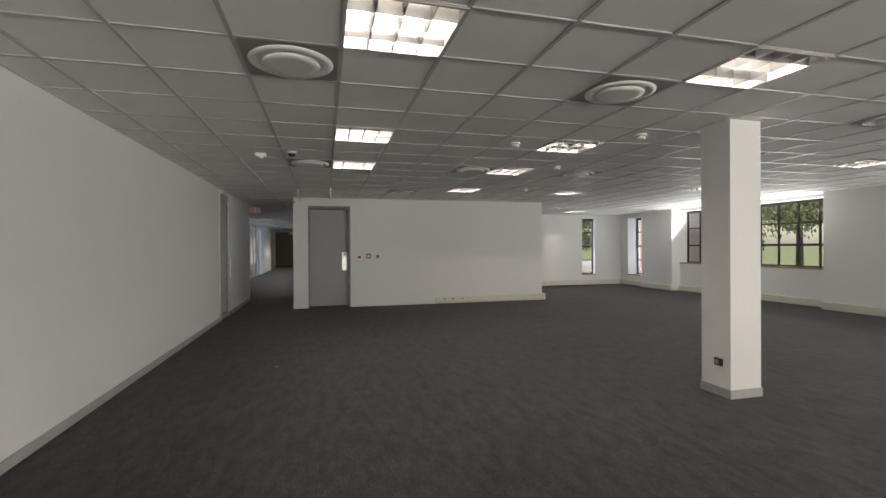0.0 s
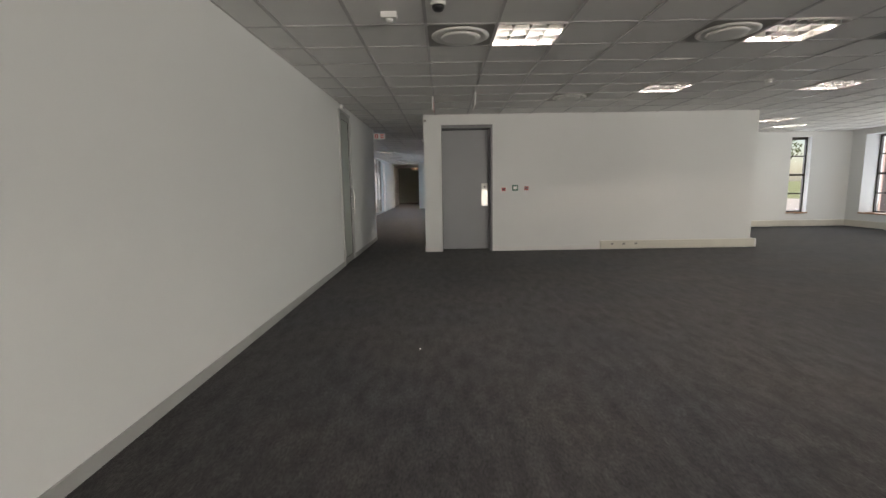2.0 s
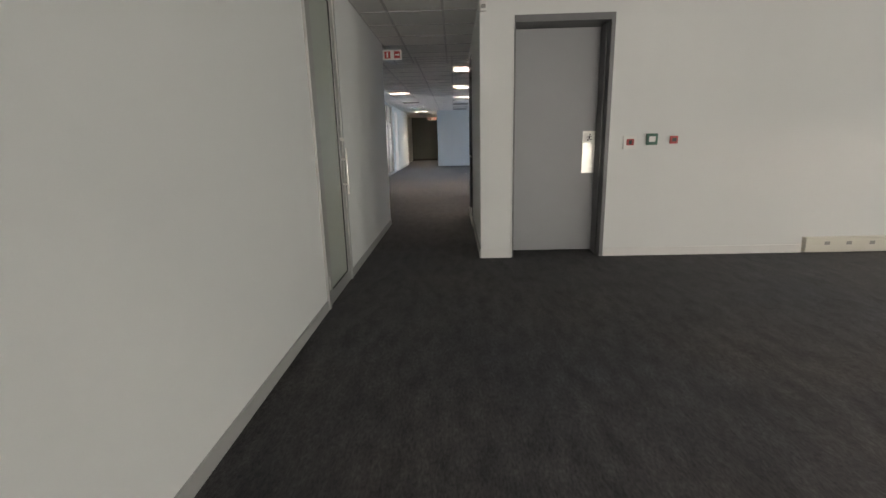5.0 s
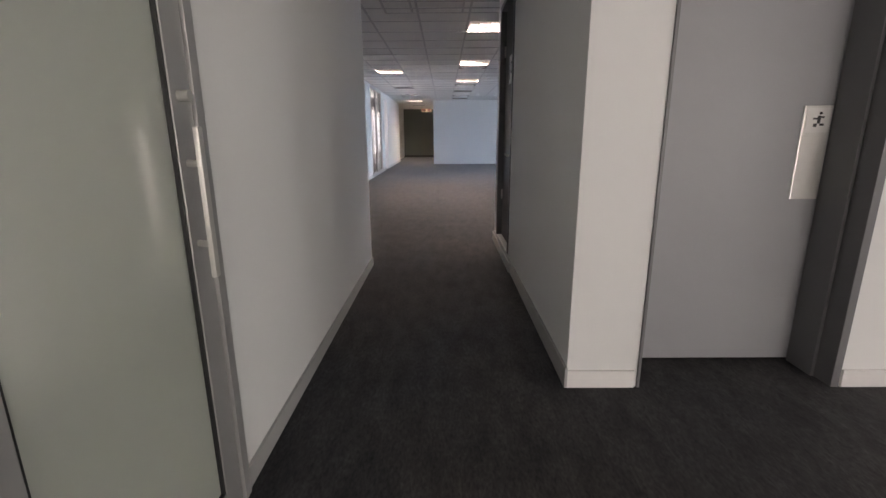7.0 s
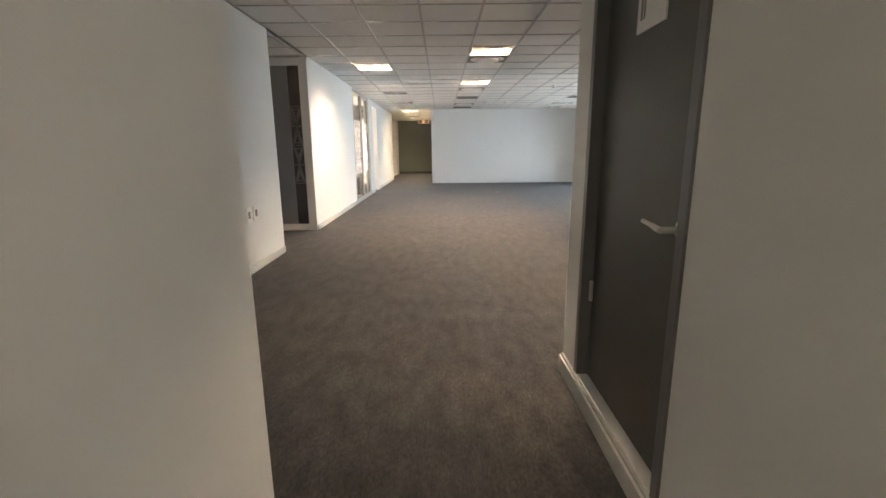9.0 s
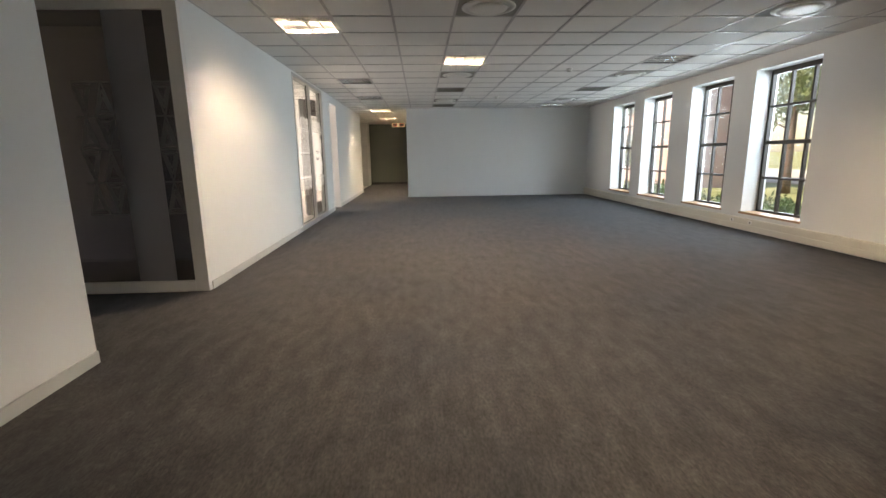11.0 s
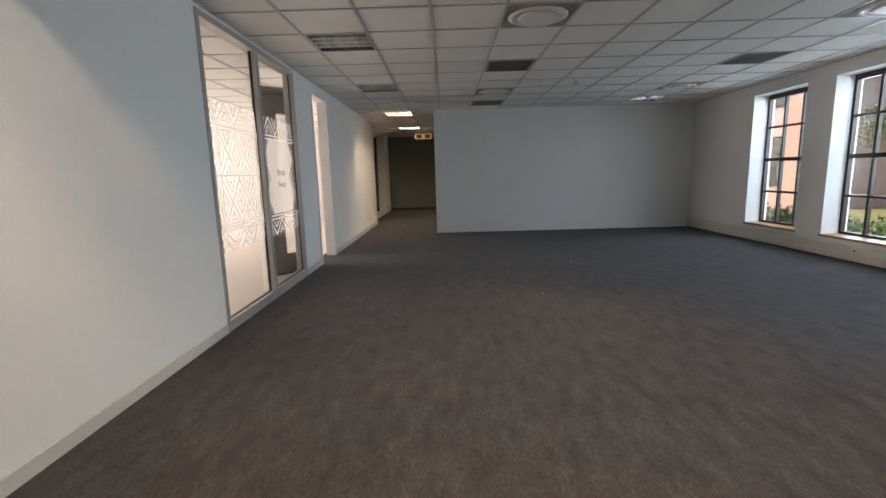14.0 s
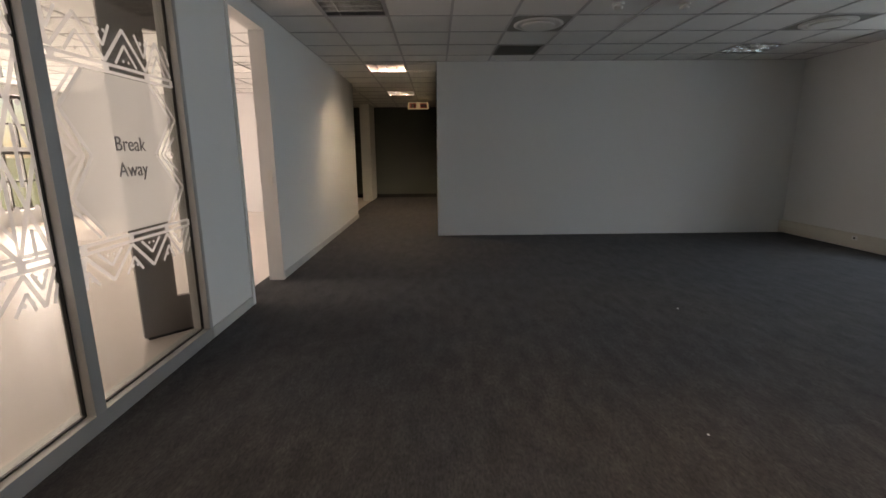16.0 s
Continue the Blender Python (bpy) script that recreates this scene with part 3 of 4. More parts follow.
structure("trunking_window_side", boxes([(3.765, 3.81, 13.63, 27.72, 0.015, 0.195), (3.755, 3.765, 13.63, 27.72, 0.03, 0.098), (3.752, 3.765, 13.63, 27.72, 0.108, 0.182)], 0.003), cream, "cream cable trunking along the window wall", "trunking")
structure("trunking_east", boxes([(10.54, 10.6, 4.35, 7.05, 0.01, 0.17), (10.54, 10.6, 11.5, 12.9, 0.01, 0.17), (10.84, 10.9, 7.05, 11.5, 0.01, 0.17), (10.74, 10.8, 12.9, 14.3, 0.01, 0.17), (5.65, 10.74, 14.24, 14.3, 0.01, 0.17)], 0.004), cream, "cream cable trunking along the outer walls", "trunking")


# ---- windows ----
def window(name, w, h, cols, rows, at, rz, label, sill=True, depth=0.3):
    """Steel window seen from -y (inside), frame at y 0; the sill comes towards the room."""
    t = tagged(new(name), label, "window", kind="structure")
    t.matrix_basis = pose(*at, 0, 0, rz)
    b = 0.035
    part("window_frame", boxes([(-w / 2, -w / 2 + b, -0.03, 0.03, 0, h), (w / 2 - b, w / 2, -0.03, 0.03, 0, h), (-w / 2 + b, w / 2 - b, -0.03, 0.03, 0, b), (-w / 2 + b, w / 2 - b, -0.035, 0.03, h - 0.07, h)], 0.004), brown_frame, t)
    for k in range(1, cols):
        x = -w / 2 + w * k / cols
        part("mullion", box(x - 0.017, x + 0.017, -0.024, 0.024, b, h - 0.07, bevel=0.003), brown_frame, t)
    for k in range(1, rows):
        z = h * k / rows
        q = 0.028 if k == rows // 2 else 0.017
        part("transom", box(-w / 2 + b, w / 2 - b, -0.021, 0.021, z - q, z + q, bevel=0.003), brown_frame, t)
    for i in range(cols):
        for j in range(rows):
            x, z = -w / 2 + w * i / cols, h * j / rows
            pn = part("pane", box(x + 0.014, x + w / cols - 0.014, -0.003, 0.003, z + 0.014, z + h / rows - 0.014), pane_glass, t)
            pn.visible_shadow = False
    if sill:
        part("window_sill", box(-w / 2 - 0.02, w / 2 + 0.02, -depth - 0.03, -0.03, -0.028, 0.002, bevel=0.006), sill_wood, t, "varnished brown timber sill")
    return t


for a, b in WIN2:
    window("window_1", b - a, 2.08, 3, 4, (4.08, (a + b) / 2, 0.28), -90, "tall dark brown steel window with twelve panes and a timber sill", depth=0.26)
for a, b in BAYS:
    window("window_2", b - a, 1.59, round((b - a) / 0.47), 3, (11.2, (a + b) / 2, 0.87), -90, "unseen wide dark brown steel window of small panes, added for light in a bay", depth=0.28)
# Added windows in the south wall, out of view.
for x in (1.6, 5.2):
    window("window_2", 2.8, 1.59, 6, 3, (x, -7.1, 0.87), 180, "unseen wide dark brown steel window of small panes, added for light", depth=0.06)
window("window_3", 0.54, 2.02, 1, 4, (9.45, 14.48, 0.38), 0, "narrow dark brown steel window with four panes", depth=0.18)
window("window_3", 0.85, 2.02, 2, 4, (11.2, 13.475, 0.38), -90, "narrow dark brown steel window with eight panes", depth=0.38)
for a, b in WIN4:
    window("window_4", b - a, 2.08, 3, 4, (-9.4, (a + b) / 2, 0.28), 90, "sunlit brown steel window of the break room", sill=False)

for a, b in WIN2:
    window_lamp(5.0, (a + b) / 2, 1.8, b - a + 0.3, 2.4, 90, 118, (0.5, 0.73, 1.0), -34)
for a, b in BAYS:
    window_lamp(10.72, (a + b) / 2, 1.66, b - a - 0.1, 1.5, 90, 98, (0.93, 1.0, 0.98), 42)
# Added lamps just inside the south wall, aimed up to brighten the ceiling.
for x in (1.6, 5.2):
    window_lamp(x, -6.9, 1.3, 2.7, 1.0, 0, 460, (1.0, 0.99, 0.93), 62)
window_lamp(9.45, 14.7, 1.4, 0.5, 2.0, 180, 12)
window_lamp(11.45, 13.475, 1.4, 0.85, 2.0, 90, 18)
for a, b in WIN4:
    window_lamp(-9.7, (a + b) / 2, 1.35, b - a, 2.0, -90, 150, (0.9, 0.92, 1.0))

# ---- glass door of the corridor ----
gd = thing("glass_door", "closed frosted glass door in a grey aluminium frame", "door", (-1.77, 9.39, 0), 90)
part("frame", boxes([(-0.41, -0.37, -0.02, 0.07, 0, 2.44), (0.37, 0.41, -0.02, 0.07, 0, 2.44), (-0.37, 0.37, -0.02, 0.07, 2.4, 2.44)], 0.003), alu, gd)
leaf = part("leaf", boxes([(-0.365, -0.275, -0.012, 0.03, 0.012, 2.395), (0.275, 0.365, -0.012, 0.03, 0.012, 2.395), (-0.275, 0.275, -0.012, 0.03, 0.012, 0.11), (-0.275, 0.275, -0.012, 0.03, 2.31, 2.395)], 0.003), alu, gd, "brushed aluminium leaf frame")
part("glass", box(-0.275, 0.275, 0.004, 0.014, 0.11, 2.31), frost_door, leaf, "frosted greenish glass")
part("gasket", boxes([(-0.275, -0.268, -0.008, 0.003, 0.11, 2.31), (0.268, 0.275, -0.008, 0.003, 0.11, 2.31), (-0.268, 0.268, -0.008, 0.003, 0.11, 0.117), (-0.268, 0.268, -0.008, 0.003, 2.303, 2.31)]), black, leaf)
hd = part("pull_handle", box(0.268, 0.292, -0.07, -0.056, 0.795, 1.18, bevel=0.004), steel, leaf, "flat steel pull handle")
for z in (0.88, 1.09):
    part("standoff", rod((0.29, -0.06, z), (0.31, -0.01, z), 0.009), steel, leaf)
part("lock", rod((0.31, -0.04, 1.255), (0.31, -0.01, 1.255), 0.014), steel, leaf)
for z in (0.2, 2.2):
    part("hinge", box(-0.385, -0.36, -0.03, -0.01, z - 0.05, z + 0.05, bevel=0.004), alu, gd)
dc = thing("door_sensor", "small white sensor above the glass door", "sensor", (-1.755, 9.1, 2.47), 90)
part("body", box(-0.05, 0.05, -0.045, -0.002, -0.03, 0.03, bevel=0.008), plastic, dc)
part("eye", box(-0.02, 0.02, -0.05, -0.045, -0.015, 0.01, bevel=0.002), black, dc)

# service cupboard door
sd = thing("cupboard_door", "closed dark laminate cupboard door with a steel lever handle", "door", (-0.53, 12.945, 0), -90)
part("leaf", box(-0.409, 0.409, 0.045, 0.085, 0.115, 2.31, bevel=0.003), brown_door, sd)
part("frame", boxes([(-0.455, -0.412, -0.01, 0.11, 0.112, 2.36), (0.412, 0.455, -0.01, 0.11, 0.112, 2.36), (-0.412, 0.412, -0.01, 0.11, 2.315, 2.36)], 0.003), frame_grey, sd)
lv = part("lever_handle", rod((0.345, -0.025, 0.98), (0.345, 0.045, 0.98), 0.011), steel, sd, "brushed steel lever")
part("rose", rod((0.345, 0.034, 0.98), (0.345, 0.046, 0.98), 0.028, 24), steel, lv)
part("grip", rod((0.345, -0.025, 0.98), (0.3, -0.028, 0.987), 0.0095), steel, lv)
part("grip_tip", rod((0.3, -0.028, 0.987), (0.225, -0.024, 0.99), 0.0075), steel, lv)
sg = part("notice", box(-0.1, 0.12, 0.038, 0.0445, 1.62, 1.86, bevel=0.001), plastic, sd, "white notice with round black pictograms")
part("pictogram", lathe([(0.05, 0), (0.05, 0.003)], 24, pose(0.05, 0.0378, 1.75, 90, 0, 0)), black, sg)
part("pictogram_core", lathe([(0.03, 0), (0.03, 0.003)], 24, pose(0.05, 0.0345, 1.75, 90, 0, 0)), plastic, sg)
part("text_bar", boxes([(-0.07, -0.055, 0.036, 0.0378, 1.66, 1.82), (-0.045, -0.035, 0.036, 0.0378, 1.66, 1.8)]), text_grey, sg)
for z in (0.5, 1.9):
    part("hinge", box(-0.414, -0.397, 0.03, 0.045, z, z + 0.1, bevel=0.002), steel, sd)
structure("baseboard_plinth", box(-0.553, -0.542, 12.3, 13.64, 0, 0.085), pale_trim, "pale plinth below the cupboard door", "baseboard")


# ---- exit signs ----
def exit_sign(at, rz, w, h, label, drops=True, lit=False):
    t = thing("exit_sign", label, "sign", at, rz, group="exit signs")
    part("panel", box(-w / 2, w / 2, -0.006, 0.016, -h, 0, bevel=0.002), sign_lit if lit else plastic, t)
    part("arrow_square", box(w * 0.1, w * 0.42, -0.009, -0.006, -h * 0.85, -h * 0.15), red, t, "red square of the sign")
    part("figure_square", box(-w * 0.42, -w * 0.1, -0.009, -0.006, -h * 0.85, -h * 0.15), red, t, "red square of the sign")
    part("arrow", boxes([(w * 0.14, w * 0.36, -0.011, -0.009, -h * 0.56, -h * 0.44), (w * 0.3, w * 0.38, -0.011, -0.009, -h * 0.62, -h * 0.38)]), plastic, t)
    part("bar", boxes([(-w * 0.3, -w * 0.22, -0.011, -0.009, -h * 0.75, -h * 0.25)]), plastic, t)
    if drops:
        for x in (-w * 0.4, w * 0.4):
            part("hanger", rod((x, 0, -0.002), (x, 0, H - at[2]), 0.003, 8), steel, t)
    return t


exit_sign((-0.31, 8.85, 2.5), 90, 0.55, 0.17, "thin white hanging exit sign below the ceiling")
exit_sign((0.28, 8.55, 2.5), 90, 0.55, 0.17, "thin white hanging exit sign below the ceiling")
exit_sign((-1.63, 12.55, 2.46), 0, 0.26, 0.13, "white and red exit sign at the corridor corner")
exit_sign((-1.98, 32.3, 2.46), 0, 0.5, 0.16, "lit white and red exit sign hanging in the dark passage", lit=True)

# ---- second room things ----
for y, nm, lb in ((15.76, "light_switch", "white light switch plate on the wall"), (15.93, "socket_outlet", "white wall socket with a dark red insert")):
    t = thing(nm, lb, "switch" if nm == "light_switch" else "socket", (-3.13, y, 0.59), 90)
    part("plate", box(-0.055, 0.055, -0.012, 0.001, -0.075, 0.075, bevel=0.004), plastic, t)
    part("insert", box(-0.022, 0.022, -0.018, -0.012, -0.035, 0.035, bevel=0.003), vent_grey, t)
    if nm != "light_switch":
        part("red_tab", box(-0.012, 0.012, -0.02, -0.018, 0.005, 0.025), red, t, "dark red tab")
sw = thing("light_switch", "white light switch on the window wall", "switch", (3.81, 17.45, 1.15), -90)
part("plate", box(-0.05, 0.05, -0.012, 0.001, -0.06, 0.06, bevel=0.004), plastic, sw)
part("rocker", box(-0.02, 0.02, -0.018, -0.012, -0.03, 0.03, bevel=0.003), plastic, sw)
cd = thing("cable_conduit", "white vertical conduit on the window wall", "conduit", (3.81, 18.05, 0))
part("cover", box(-0.03, -0.002, -0.03, 0.03, 0.16, H, bevel=0.004), cream, cd)

# recess partition: tinted glass with a band of patterned film
rp = thing("recess_partition", "tinted glass partition with patterned film in a white frame", "glass partition", (-3.13, 18.27, 0))
part("frame", boxes([(-0.12, 0.0, -0.06, 0.0, 0, 2.5), (-2.85, -2.75, -0.06, 0.0, 0, 2.5), (-2.75, -0.12, -0.06, 0.0, 0, 0.1), (-2.75, -0.12, -0.06, 0.0, 2.4, 2.5)], 0.003), white_trim, rp)
for a in (-2.75, -1.43):
    part("pane", box(a + 0.01, a + 1.3, -0.034, -0.026, 0.1, 2.4), dark_glass, rp)


def triangles(x0, x1, z0, z1, y, w=0.014, step=0.24, flip=False):
    """A band of nested triangles made of thin strips between two rails."""
    bm = bmesh.new()

    def strip(a, b):
        a, b = Vector((a[0], 0, a[1])), Vector((b[0], 0, b[1]))
        d = b - a
        if d.length < 0.02:
            return
        n = Vector((-d.z, 0, d.x)).normalized() * w / 2
        o = Vector((0, y - 0.00003 * len(bm.faces), 0))
        bm.faces.new([bm.verts.new(v + o) for v in (a - n, b - n, b + n, a + n)])

    strip((x0, z0), (x1, z0)), strip((x0, z1), (x1, z1))
    n = max(1, round((x1 - x0) / step))
    s = (x1 - x0) / n
    for k in range(n):
        a, c, mid = x0 + k * s, x0 + (k + 1) * s, x0 + (k + 0.5) * s
        lo, hi = (z1, z0) if (k % 2) ^ flip else (z0, z1)
        for f in (0.0, 0.22, 0.42):
            q = lo + (hi - lo) * f * 0.35
            strip((a + s * f * 0.5, q), (mid, hi - (hi - lo) * f)), strip((c - s * f * 0.5, q), (mid, hi - (hi - lo) * f))
        strip((a + s * 0.2, lo + (hi - lo) * 0.15), (c - s * 0.2, lo + (hi - lo) * 0.15))
    return bm


part("frosted_strip", box(-0.62, -0.29, -0.0385, -0.0355, 0.1, 2.4), frost_pale, rp, "pale frosted upright strip")
for a, b in ((-0.285, -0.13), (-0.95, -0.625)):
    for k in range(4):
        part("film_pattern", triangles(a, b, 0.72 + k * 0.28, 1.0 + k * 0.28, -0.037, step=0.17, flip=k % 2 == 1), film_grey, rp, "grey geometric film lines")

# glazed panel of the break room
def strips(bm, y, w, rows):
    """Flat film strips of width w between points (x, z)."""
    for ax, az, bx, bz in rows:
        a, b = Vector((ax, 0, az)), Vector((bx, 0, bz))
        n = Vector((az - bz, 0, bx - ax)).normalized() * w / 2
        o = Vector((0, y - 0.00002 * (len(bm.faces) % 60), 0))
        bm.faces.new([bm.verts.new(v + o) for v in (a - n, b - n, b + n, a + n)])


def dot(bm, x, z, y, q=0.011):
    bm.faces.new([bm.verts.new((x + q * math.cos(k * math.pi / 4), y, z + q * math.sin(k * math.pi / 4))) for k in range(8)])


def band_film(xs, z_base, z_tip, y):
    """A band of nested triangles that stand on the nodes xs, with double rails and dots."""
    bm, d = bmesh.new(), 1 if z_tip > z_base else -1
    strips(bm, y, 0.016, [(xs[0], z_base, xs[-1], z_base), (xs[0], z_base + 0.036 * d, xs[-1], z_base + 0.036 * d)])
    for a, c in zip(xs, xs[1:]):
        m, s2 = (a + c) / 2, c - a
        zb = z_base + 0.05 * d
        strips(bm, y, 0.02, [(a, zb, m, z_tip), (c, zb, m, z_tip)])
        strips(bm, y, 0.017, [(a + 0.24 * s2, zb, m, z_tip - 0.075 * d), (c - 0.24 * s2, zb, m, z_tip - 0.075 * d),
                              (a, zb + 0.07 * d, a + 0.2 * s2, z_tip), (c, zb + 0.07 * d, c - 0.2 * s2, z_tip)])
        for x in (m - 0.02, m + 0.02):
            dot(bm, x, zb + 0.02 * d, y - 0.0013, 0.008)
        for x in (a + 0.02, c - 0.02):
            dot(bm, x, z_tip - 0.035 * d, y - 0.0013)
    for x in xs:
        strips(bm, y - 0.0014, 0.04, [(x - 0.02, z_base + 0.018 * d, x + 0.02, z_base + 0.018 * d)])
    return bm


def cross_film(xs, z0, z1, y):
    """A row of crossed double diagonals between the nodes xs, with uprights through the nodes."""
    bm, zm = bmesh.new(), (z0 + z1) / 2
    strips(bm, y, 0.016, [(xs[0], z0 + 0.022, xs[-1], z0 + 0.022)])
    for a, c in zip(xs, xs[1:]):
        m, g = (a + c) / 2, 0.075
        strips(bm, y, 0.021, [(a, z0, c, z1), (a, z1, c, z0)])
        strips(bm, y, 0.018, [(a + g, z1, m, zm + g * 1.1), (c - g, z1, m, zm + g * 1.1), (a + g, z0, m, zm - g * 1.1), (c - g, z0, m, zm - g * 1.1),
                              (a, z1 - g * 1.2, m - g, zm), (a, z0 + g * 1.2, m - g, zm), (c, z1 - g * 1.2, m + g, zm), (c, z0 + g * 1.2, m + g, zm)])
        for x, z in ((m, z1 - 0.035), (m, z0 + 0.055), (a + 0.03, zm), (c - 0.03, zm)):
            dot(bm, x, z, y - 0.0013, 0.013)
    for x in xs:
        strips(bm, y - 0.0014, 0.014, [(x, z0, x, z1)])
    return bm


gp = thing("glazed_partition", "two-pane glass panel with white geometric film in an aluminium frame", "glass partition", (-3.13, 22.66, 0), 90)
part("frame", boxes([(-1.03, -0.985, -0.012, 0.1, 0.0, 2.5), (1.08, 1.12, -0.012, 0.1, 0.0, 2.5), (0.012, 0.082, -0.012, 0.06, 0.085, 2.45), (-0.985, 1.08, -0.012, 0.1, 0.0, 0.085), (-0.985, 1.08, -0.012, 0.1, 2.45, 2.5)], 0.003), alu, gp)
for a, b in ((-0.985, 0.012), (0.082, 1.08)):
    part("gasket", boxes([(a, a + 0.008, 0.03, 0.044, 0.085, 2.45), (b - 0.008, b, 0.03, 0.044, 0.085, 2.45), (a + 0.008, b - 0.008, 0.03, 0.044, 0.085, 0.093)]), black, gp, "black rubber gasket")
    pn = part("pane", box(a, b, 0.045, 0.053, 0.085, 2.45), part_glass, gp)
    pn.visible_shadow = False
    if a < -0.5:
        nodes = [-0.96, -0.79, -0.47, -0.15, 0.0]
        for k in range(2):
            part("film_pattern", cross_film(nodes, 0.84 + k * 0.41, 1.25 + k * 0.4, 0.039), film_bar, pn, "white geometric film lines")
    else:
        nodes = [0.1, 0.17, 0.5, 0.82, 1.06]
        hexagon = bmesh.new()
        hexagon.faces.new([hexagon.verts.new((x, 0.0425, z)) for x, z in ((0.33, 1.64), (0.83, 1.64), (0.99, 1.455), (0.815, 1.25), (0.99, 1.05), (0.85, 0.86), (0.33, 0.86), (0.16, 1.06), (0.31, 1.24), (0.16, 1.46))])
        part("frosted_band", hexagon, frost, pn, "frosted film behind the lettering")
        for side in (((0.34, 1.64), (0.165, 1.455), (0.315, 1.245), (0.165, 1.055), (0.34, 0.86)), ((0.83, 1.64), (1.0, 1.455), (0.815, 1.25), (1.0, 1.05), (0.85, 0.86))):
            bm, out = bmesh.new(), -0.05 if side[0][0] < 0.5 else 0.05
            for (ax, az), (bx, bz) in zip(side, side[1:]):
                strips(bm, 0.039, 0.022, [(ax, az, bx, bz)])
                strips(bm, 0.038, 0.016, [(ax + out, az, bx + out, bz)])
            strips(bm, 0.0375, 0.016, [(side[2][0] + out * 4, side[2][1] + 0.1, side[2][0] + out * 1.6, side[2][1]), (side[2][0] + out * 4, side[2][1] - 0.1, side[2][0] + out * 1.6, side[2][1])])
            dot(bm, side[2][0] + out * 3.2, side[2][1], 0.0365, 0.014)
            part("film_edge", bm, film_bar, pn, "white zigzag film lines")
    part("film_pattern", band_film(nodes, 1.65, 1.875, 0.039), film_bar, pn, "white geometric film lines")
    part("film_pattern", band_film(nodes, 0.84, 0.64, 0.039), film_bar, pn, "white geometric film lines")


def lettering(body, size, at, rz, mat, parent):
    cu = bpy.data.curves.new("lettering", "FONT")
    cu.body, cu.size, cu.align_x, cu.extrude = body, size, "CENTER", 0.0008
    ob = new("lettering", cu)
    bpy.context.view_layer.update()
    me = bpy.data.meshes.new_from_object(ob.evaluated_get(bpy.context.evaluated_depsgraph_get()))
    bpy.data.objects.remove(ob)
    me.materials.clear()
    me.materials.append(mat)
    ob = new("lettering", me)
    ob.parent, ob.matrix_basis = parent, pose(*at, 90, 0, rz)
    ob["label"] = "grey word " + body
    return ob


lettering("Break", 0.105, (0.6, 0.037, 1.27), 0, text_grey, gp)
lettering("Away", 0.105, (0.6, 0.037, 1.14), 0, text_grey, gp)
tp = thing("tall_panel", "tall notched taupe laminate panel standing behind the glass", "panel", (-3.56, 23.73, 0), 47)
part("body", boxes([(0, 0.23, 0, 0.04, 0.02, 2.35), (0.23, 0.4, 0, 0.04, 2.03, 2.35), (0.23, 0.4, 0, 0.04, 0.02, 0.27)], 0.002), taupe, tp)
part("foot", box(0.02, 0.38, 0.005, 0.035, 0, 0.02), black, tp)

# doorway frame of the break room
df = tagged(new("door_1"), "open doorway with a slim white frame", "doorway", kind="structure")
df.matrix_basis = pose(-3.13, 24.9, 0, 0, 0, 90)
part("door_frame", boxes([(-0.41, -0.37, -0.015, 0.135, 0, 2.4), (0.37, 0.41, -0.015, 0.135, 0, 2.4), (-0.37, 0.37, -0.015, 0.135, 2.36, 2.4)], 0.003), white_trim, df)
part("strike_plate", box(0.362, 0.3695, 0.02, 0.06, 0.95, 1.1, bevel=0.001), steel, df)

# ---- outdoors ----
bm = bmesh.new()
bmesh.ops.create_grid(bm, x_segments=2, y_segments=2, size=900, matrix=Matrix.Translation((0, 0, -0.45)))
structure("ground", bm, grass_mat, "green lawn round the building", "ground")
# The wide strip from x 17.5 is added pale, for the lawn's washed-out glare.
structure("pavement", boxes([(4.16, 5.4, 14.0, 40, -0.45, -0.38), (11.3, 12.8, -10, 14.5, -0.45, -0.38), (-14, -9.5, 10, 40, -0.45, -0.36), (17.5, 32, -40, 60, -0.45, -0.4)]), paving, "pale paving along the building and an added pale strip for glare across the lawn", "pavement")


def building(name, x0, x1, y0, y1, h, faces, label):
    t = thing(name, label, "building")
    part("wall", box(x0, x1, y0, y1, -0.45, h), pink, t)
    part("roof", box(x0 - 0.4, x1 + 0.4, y0 - 0.4, y1 + 0.4, h, h + 0.35, bevel=0.05), roof_mat, t)
    for y in faces:
        for z in (0.4, 3.4):
            w = part("window", box(x0 - 0.06, x0 + 0.02, y - 0.6, y + 0.6, z, z + 1.9, bevel=0.01), brown_frame, t)
            for j in range(3):
                for i in range(2):
                    part("pane", box(x0 - 0.075, x0 - 0.062, y - 0.54 + i * 0.56, y - 0.02 + i * 0.56, z + 0.06 + j * 0.61, z + 0.6 + j * 0.61), part_glass, w)
    return t


building("pink_building", 11.5, 15, 35, 50, 6.5, (36.4, 39, 41.6, 44.2, 46.8), "two-storey pink plastered building in the sun")
building("pink_wing", 12.4, 15.0, 15.0, 17.5, 6.0, (), "pink plastered wing beside the first room")


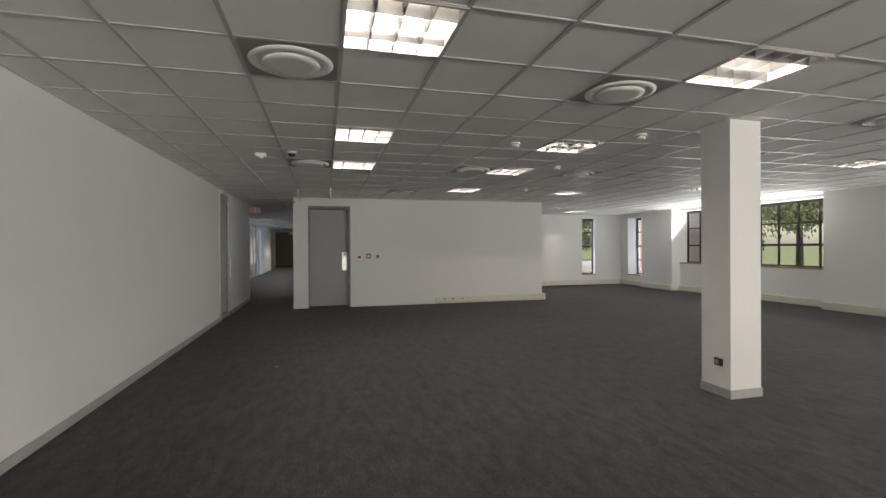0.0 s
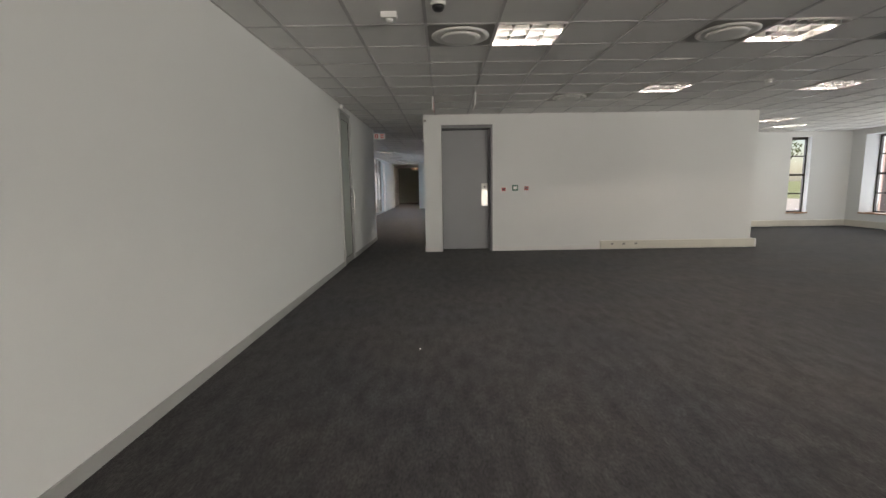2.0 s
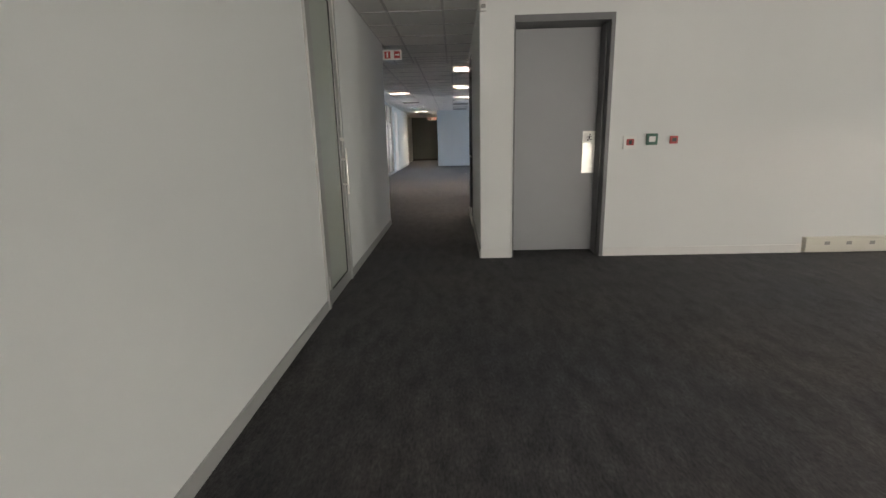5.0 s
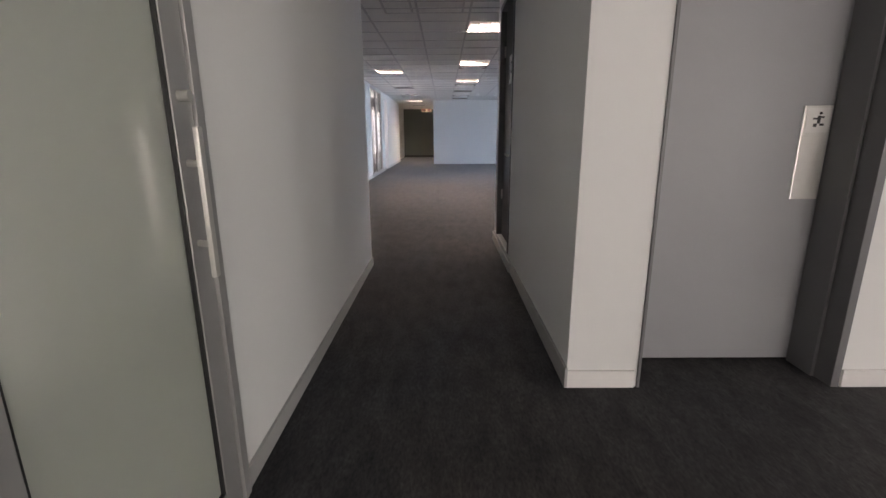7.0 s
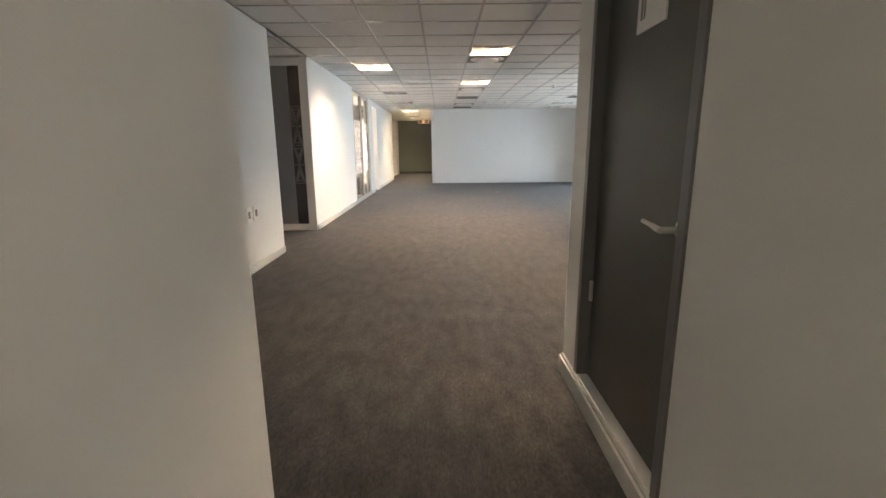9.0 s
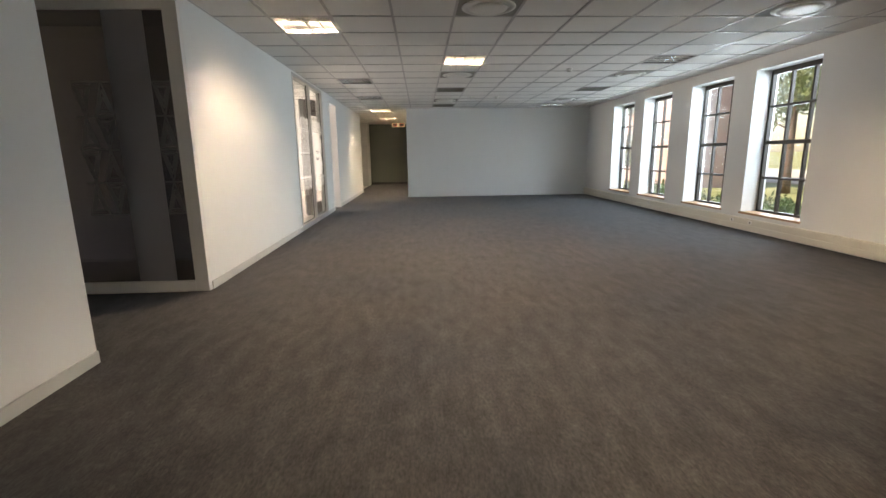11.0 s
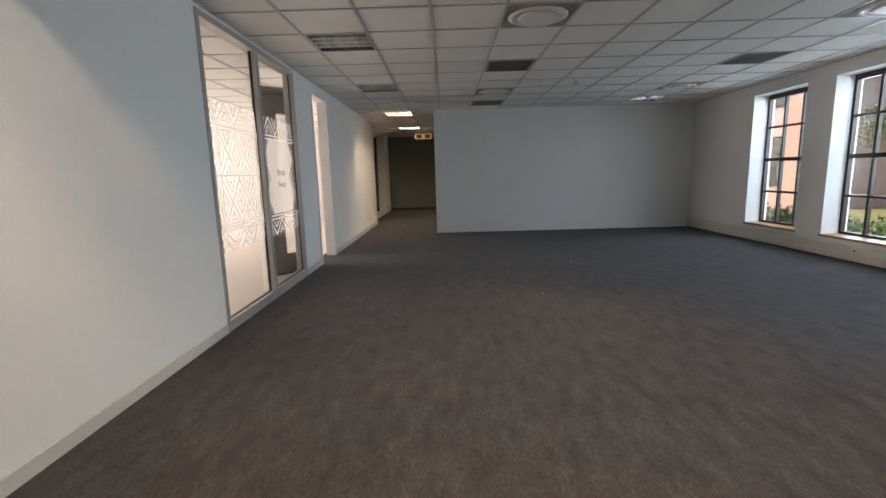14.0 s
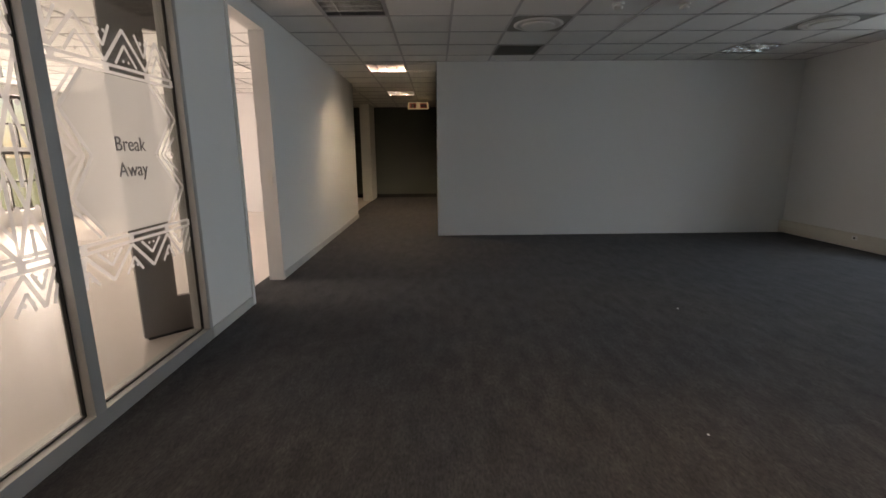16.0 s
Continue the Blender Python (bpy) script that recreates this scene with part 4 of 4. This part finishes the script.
def clump(rng, bm, centre, radius, count, size):
    for _ in range(count):
        v = Vector((rng.gauss(0, 1), rng.gauss(0, 1), rng.gauss(0, 0.8)))
        p = Vector(centre) + v.normalized() * radius * rng.uniform(0.3, 1.0) ** 0.6
        m = Matrix.Translation(p) @ Euler((rng.uniform(0, 6.3), rng.uniform(0, 6.3), rng.uniform(0, 6.3))).to_matrix().to_4x4()
        s = size * rng.uniform(0.6, 1.3)
        q = [bm.verts.new(m @ Vector(c)) for c in ((-s, 0, 0), (0, -s * 0.4, 0.05 * s), (s, 0, 0), (0, s * 0.4, 0.05 * s))]
        bm.faces.new(q)


def tree(x, y, h, seed):
    rng = random.Random(seed)
    t = thing("tree", "leafy green tree with a slender forked trunk on the lawn", "tree", (x, y, -0.45), group="trees on the lawn")
    trunk = lathe([(0.2, 0), (0.14, h * 0.2), (0.11, h * 0.45), (0.05, h * 0.8)], 10)
    part("trunk", trunk, bark, t, smooth=True)
    crown = bmesh.new()
    for k in range(9):
        a = rng.uniform(0, 6.3)
        z = h * rng.uniform(0.3, 0.6)
        e = Vector((math.cos(a) * h * rng.uniform(0.15, 0.33), math.sin(a) * h * rng.uniform(0.15, 0.33), z + h * rng.uniform(0.08, 0.3)))
        part("limb", rod((0, 0, z), e, 0.03, 6), bark, t)
        for _ in range(5):
            clump(rng, crown, e + Vector((rng.gauss(0, 0.5), rng.gauss(0, 0.5), rng.gauss(0, 0.45))), 0.55, 130, 0.085)
    part("crown", crown, leaf_mat, t)
    return t


t0 = tree(14.5, 7.5, 5.0, 1)
t1 = tree(16.5, 10.8, 5.6, 2)
for k, (x, y, r) in enumerate(((17, 5.0, 50), (19, 14, 120), (15.5, 1.0, 200), (21, 8, 20), (18, -4, 80), (12.6, 27.5, 140), (14.0, 24.0, 80), (13.2, 31.5, 10), (17.6, 17.2, 260), (20, 19, 300))):
    copy_thing((t0, t1)[k % 2], pose(x, y, -0.45, 0, 0, r))


def bush(x, y, s, seed):
    rng = random.Random(seed)
    t = thing("bush", "low green leafy shrub outside the windows", "bush", (x, y, -0.45), group="shrubs outside the windows")
    bm = bmesh.new()
    for _ in range(12):
        clump(rng, bm, (rng.gauss(0, 0.35) * s, rng.gauss(0, 0.45) * s, 0.3 * s + abs(rng.gauss(0, 0.2)) * s), 0.3 * s, 90, 0.06)
    part("foliage", bm, leaf_mat, t)
    part("stem", rod((0, 0, 0), (0, 0, 0.4 * s), 0.03, 8), bark, t)
    return t


b0 = bush(6.2, 22.2, 1.0, 11)
for k, y in enumerate((19.0, 20.4, 21.3, 23.4, 24.6, 25.8, 27.2, 28.8, 30.2)):
    copy_thing(b0, pose(6.0 + 0.4 * math.sin(k * 2.1), y, -0.45, 0, 0, 70 * k))

# ---- small things ----
ws = thing("wall_sensor", "small white motion sensor high on the wall corner", "sensor", (-0.5, 10.45, 2.44))
part("body", box(-0.035, 0.035, -0.05, -0.001, -0.05, 0.05, bevel=0.012), plastic, ws)
part("lens", box(-0.022, 0.022, -0.056, -0.05, -0.03, 0.005, bevel=0.003), vent_grey, ws)
for y in (18.2, 20.6, 21.0, 23.7, 26.4):
    so = thing("socket_outlet", "small dark socket in the cream trunking", "socket", (3.752, y, 0.145), -90, "trunking sockets")
    part("plate", box(-0.04, 0.04, -0.006, 0.001, -0.026, 0.026, bevel=0.002), plastic, so)
    part("insert", box(-0.014, 0.014, -0.009, -0.006, -0.014, 0.014, bevel=0.002), black, so)


def scrap(x, y, turn, size):
    bm = bmesh.new()
    q = [bm.verts.new((a * size, b * size, z)) for a, b, z in ((-1, -0.6, 0.004), (0.9, -0.8, 0.001), (1, 0.5, 0.007), (0.1, 0.9, 0.002), (-0.8, 0.6, 0.006))]
    bm.faces.new(q)
    r = bmesh.ops.extrude_face_region(bm, geom=list(bm.faces))
    bmesh.ops.translate(bm, verts=[v for v in r["geom"] if isinstance(v, bmesh.types.BMVert)], vec=(0, 0, 0.002))
    bmesh.ops.recalc_face_normals(bm, faces=bm.faces)
    ob = tagged(new("paper_scrap", mesh_of("paper_scrap", bm, plastic)), "tiny white paper scrap lying on the carpet", "litter", "paper scraps")
    ob.matrix_basis = pose(x, y, -0.001, 0, 0, turn)


scrap(0.37, 24.24, 58, 0.008)
scrap(-0.36, 22.58, 83, 0.006)
scrap(-0.38, 5.19, 10, 0.008)
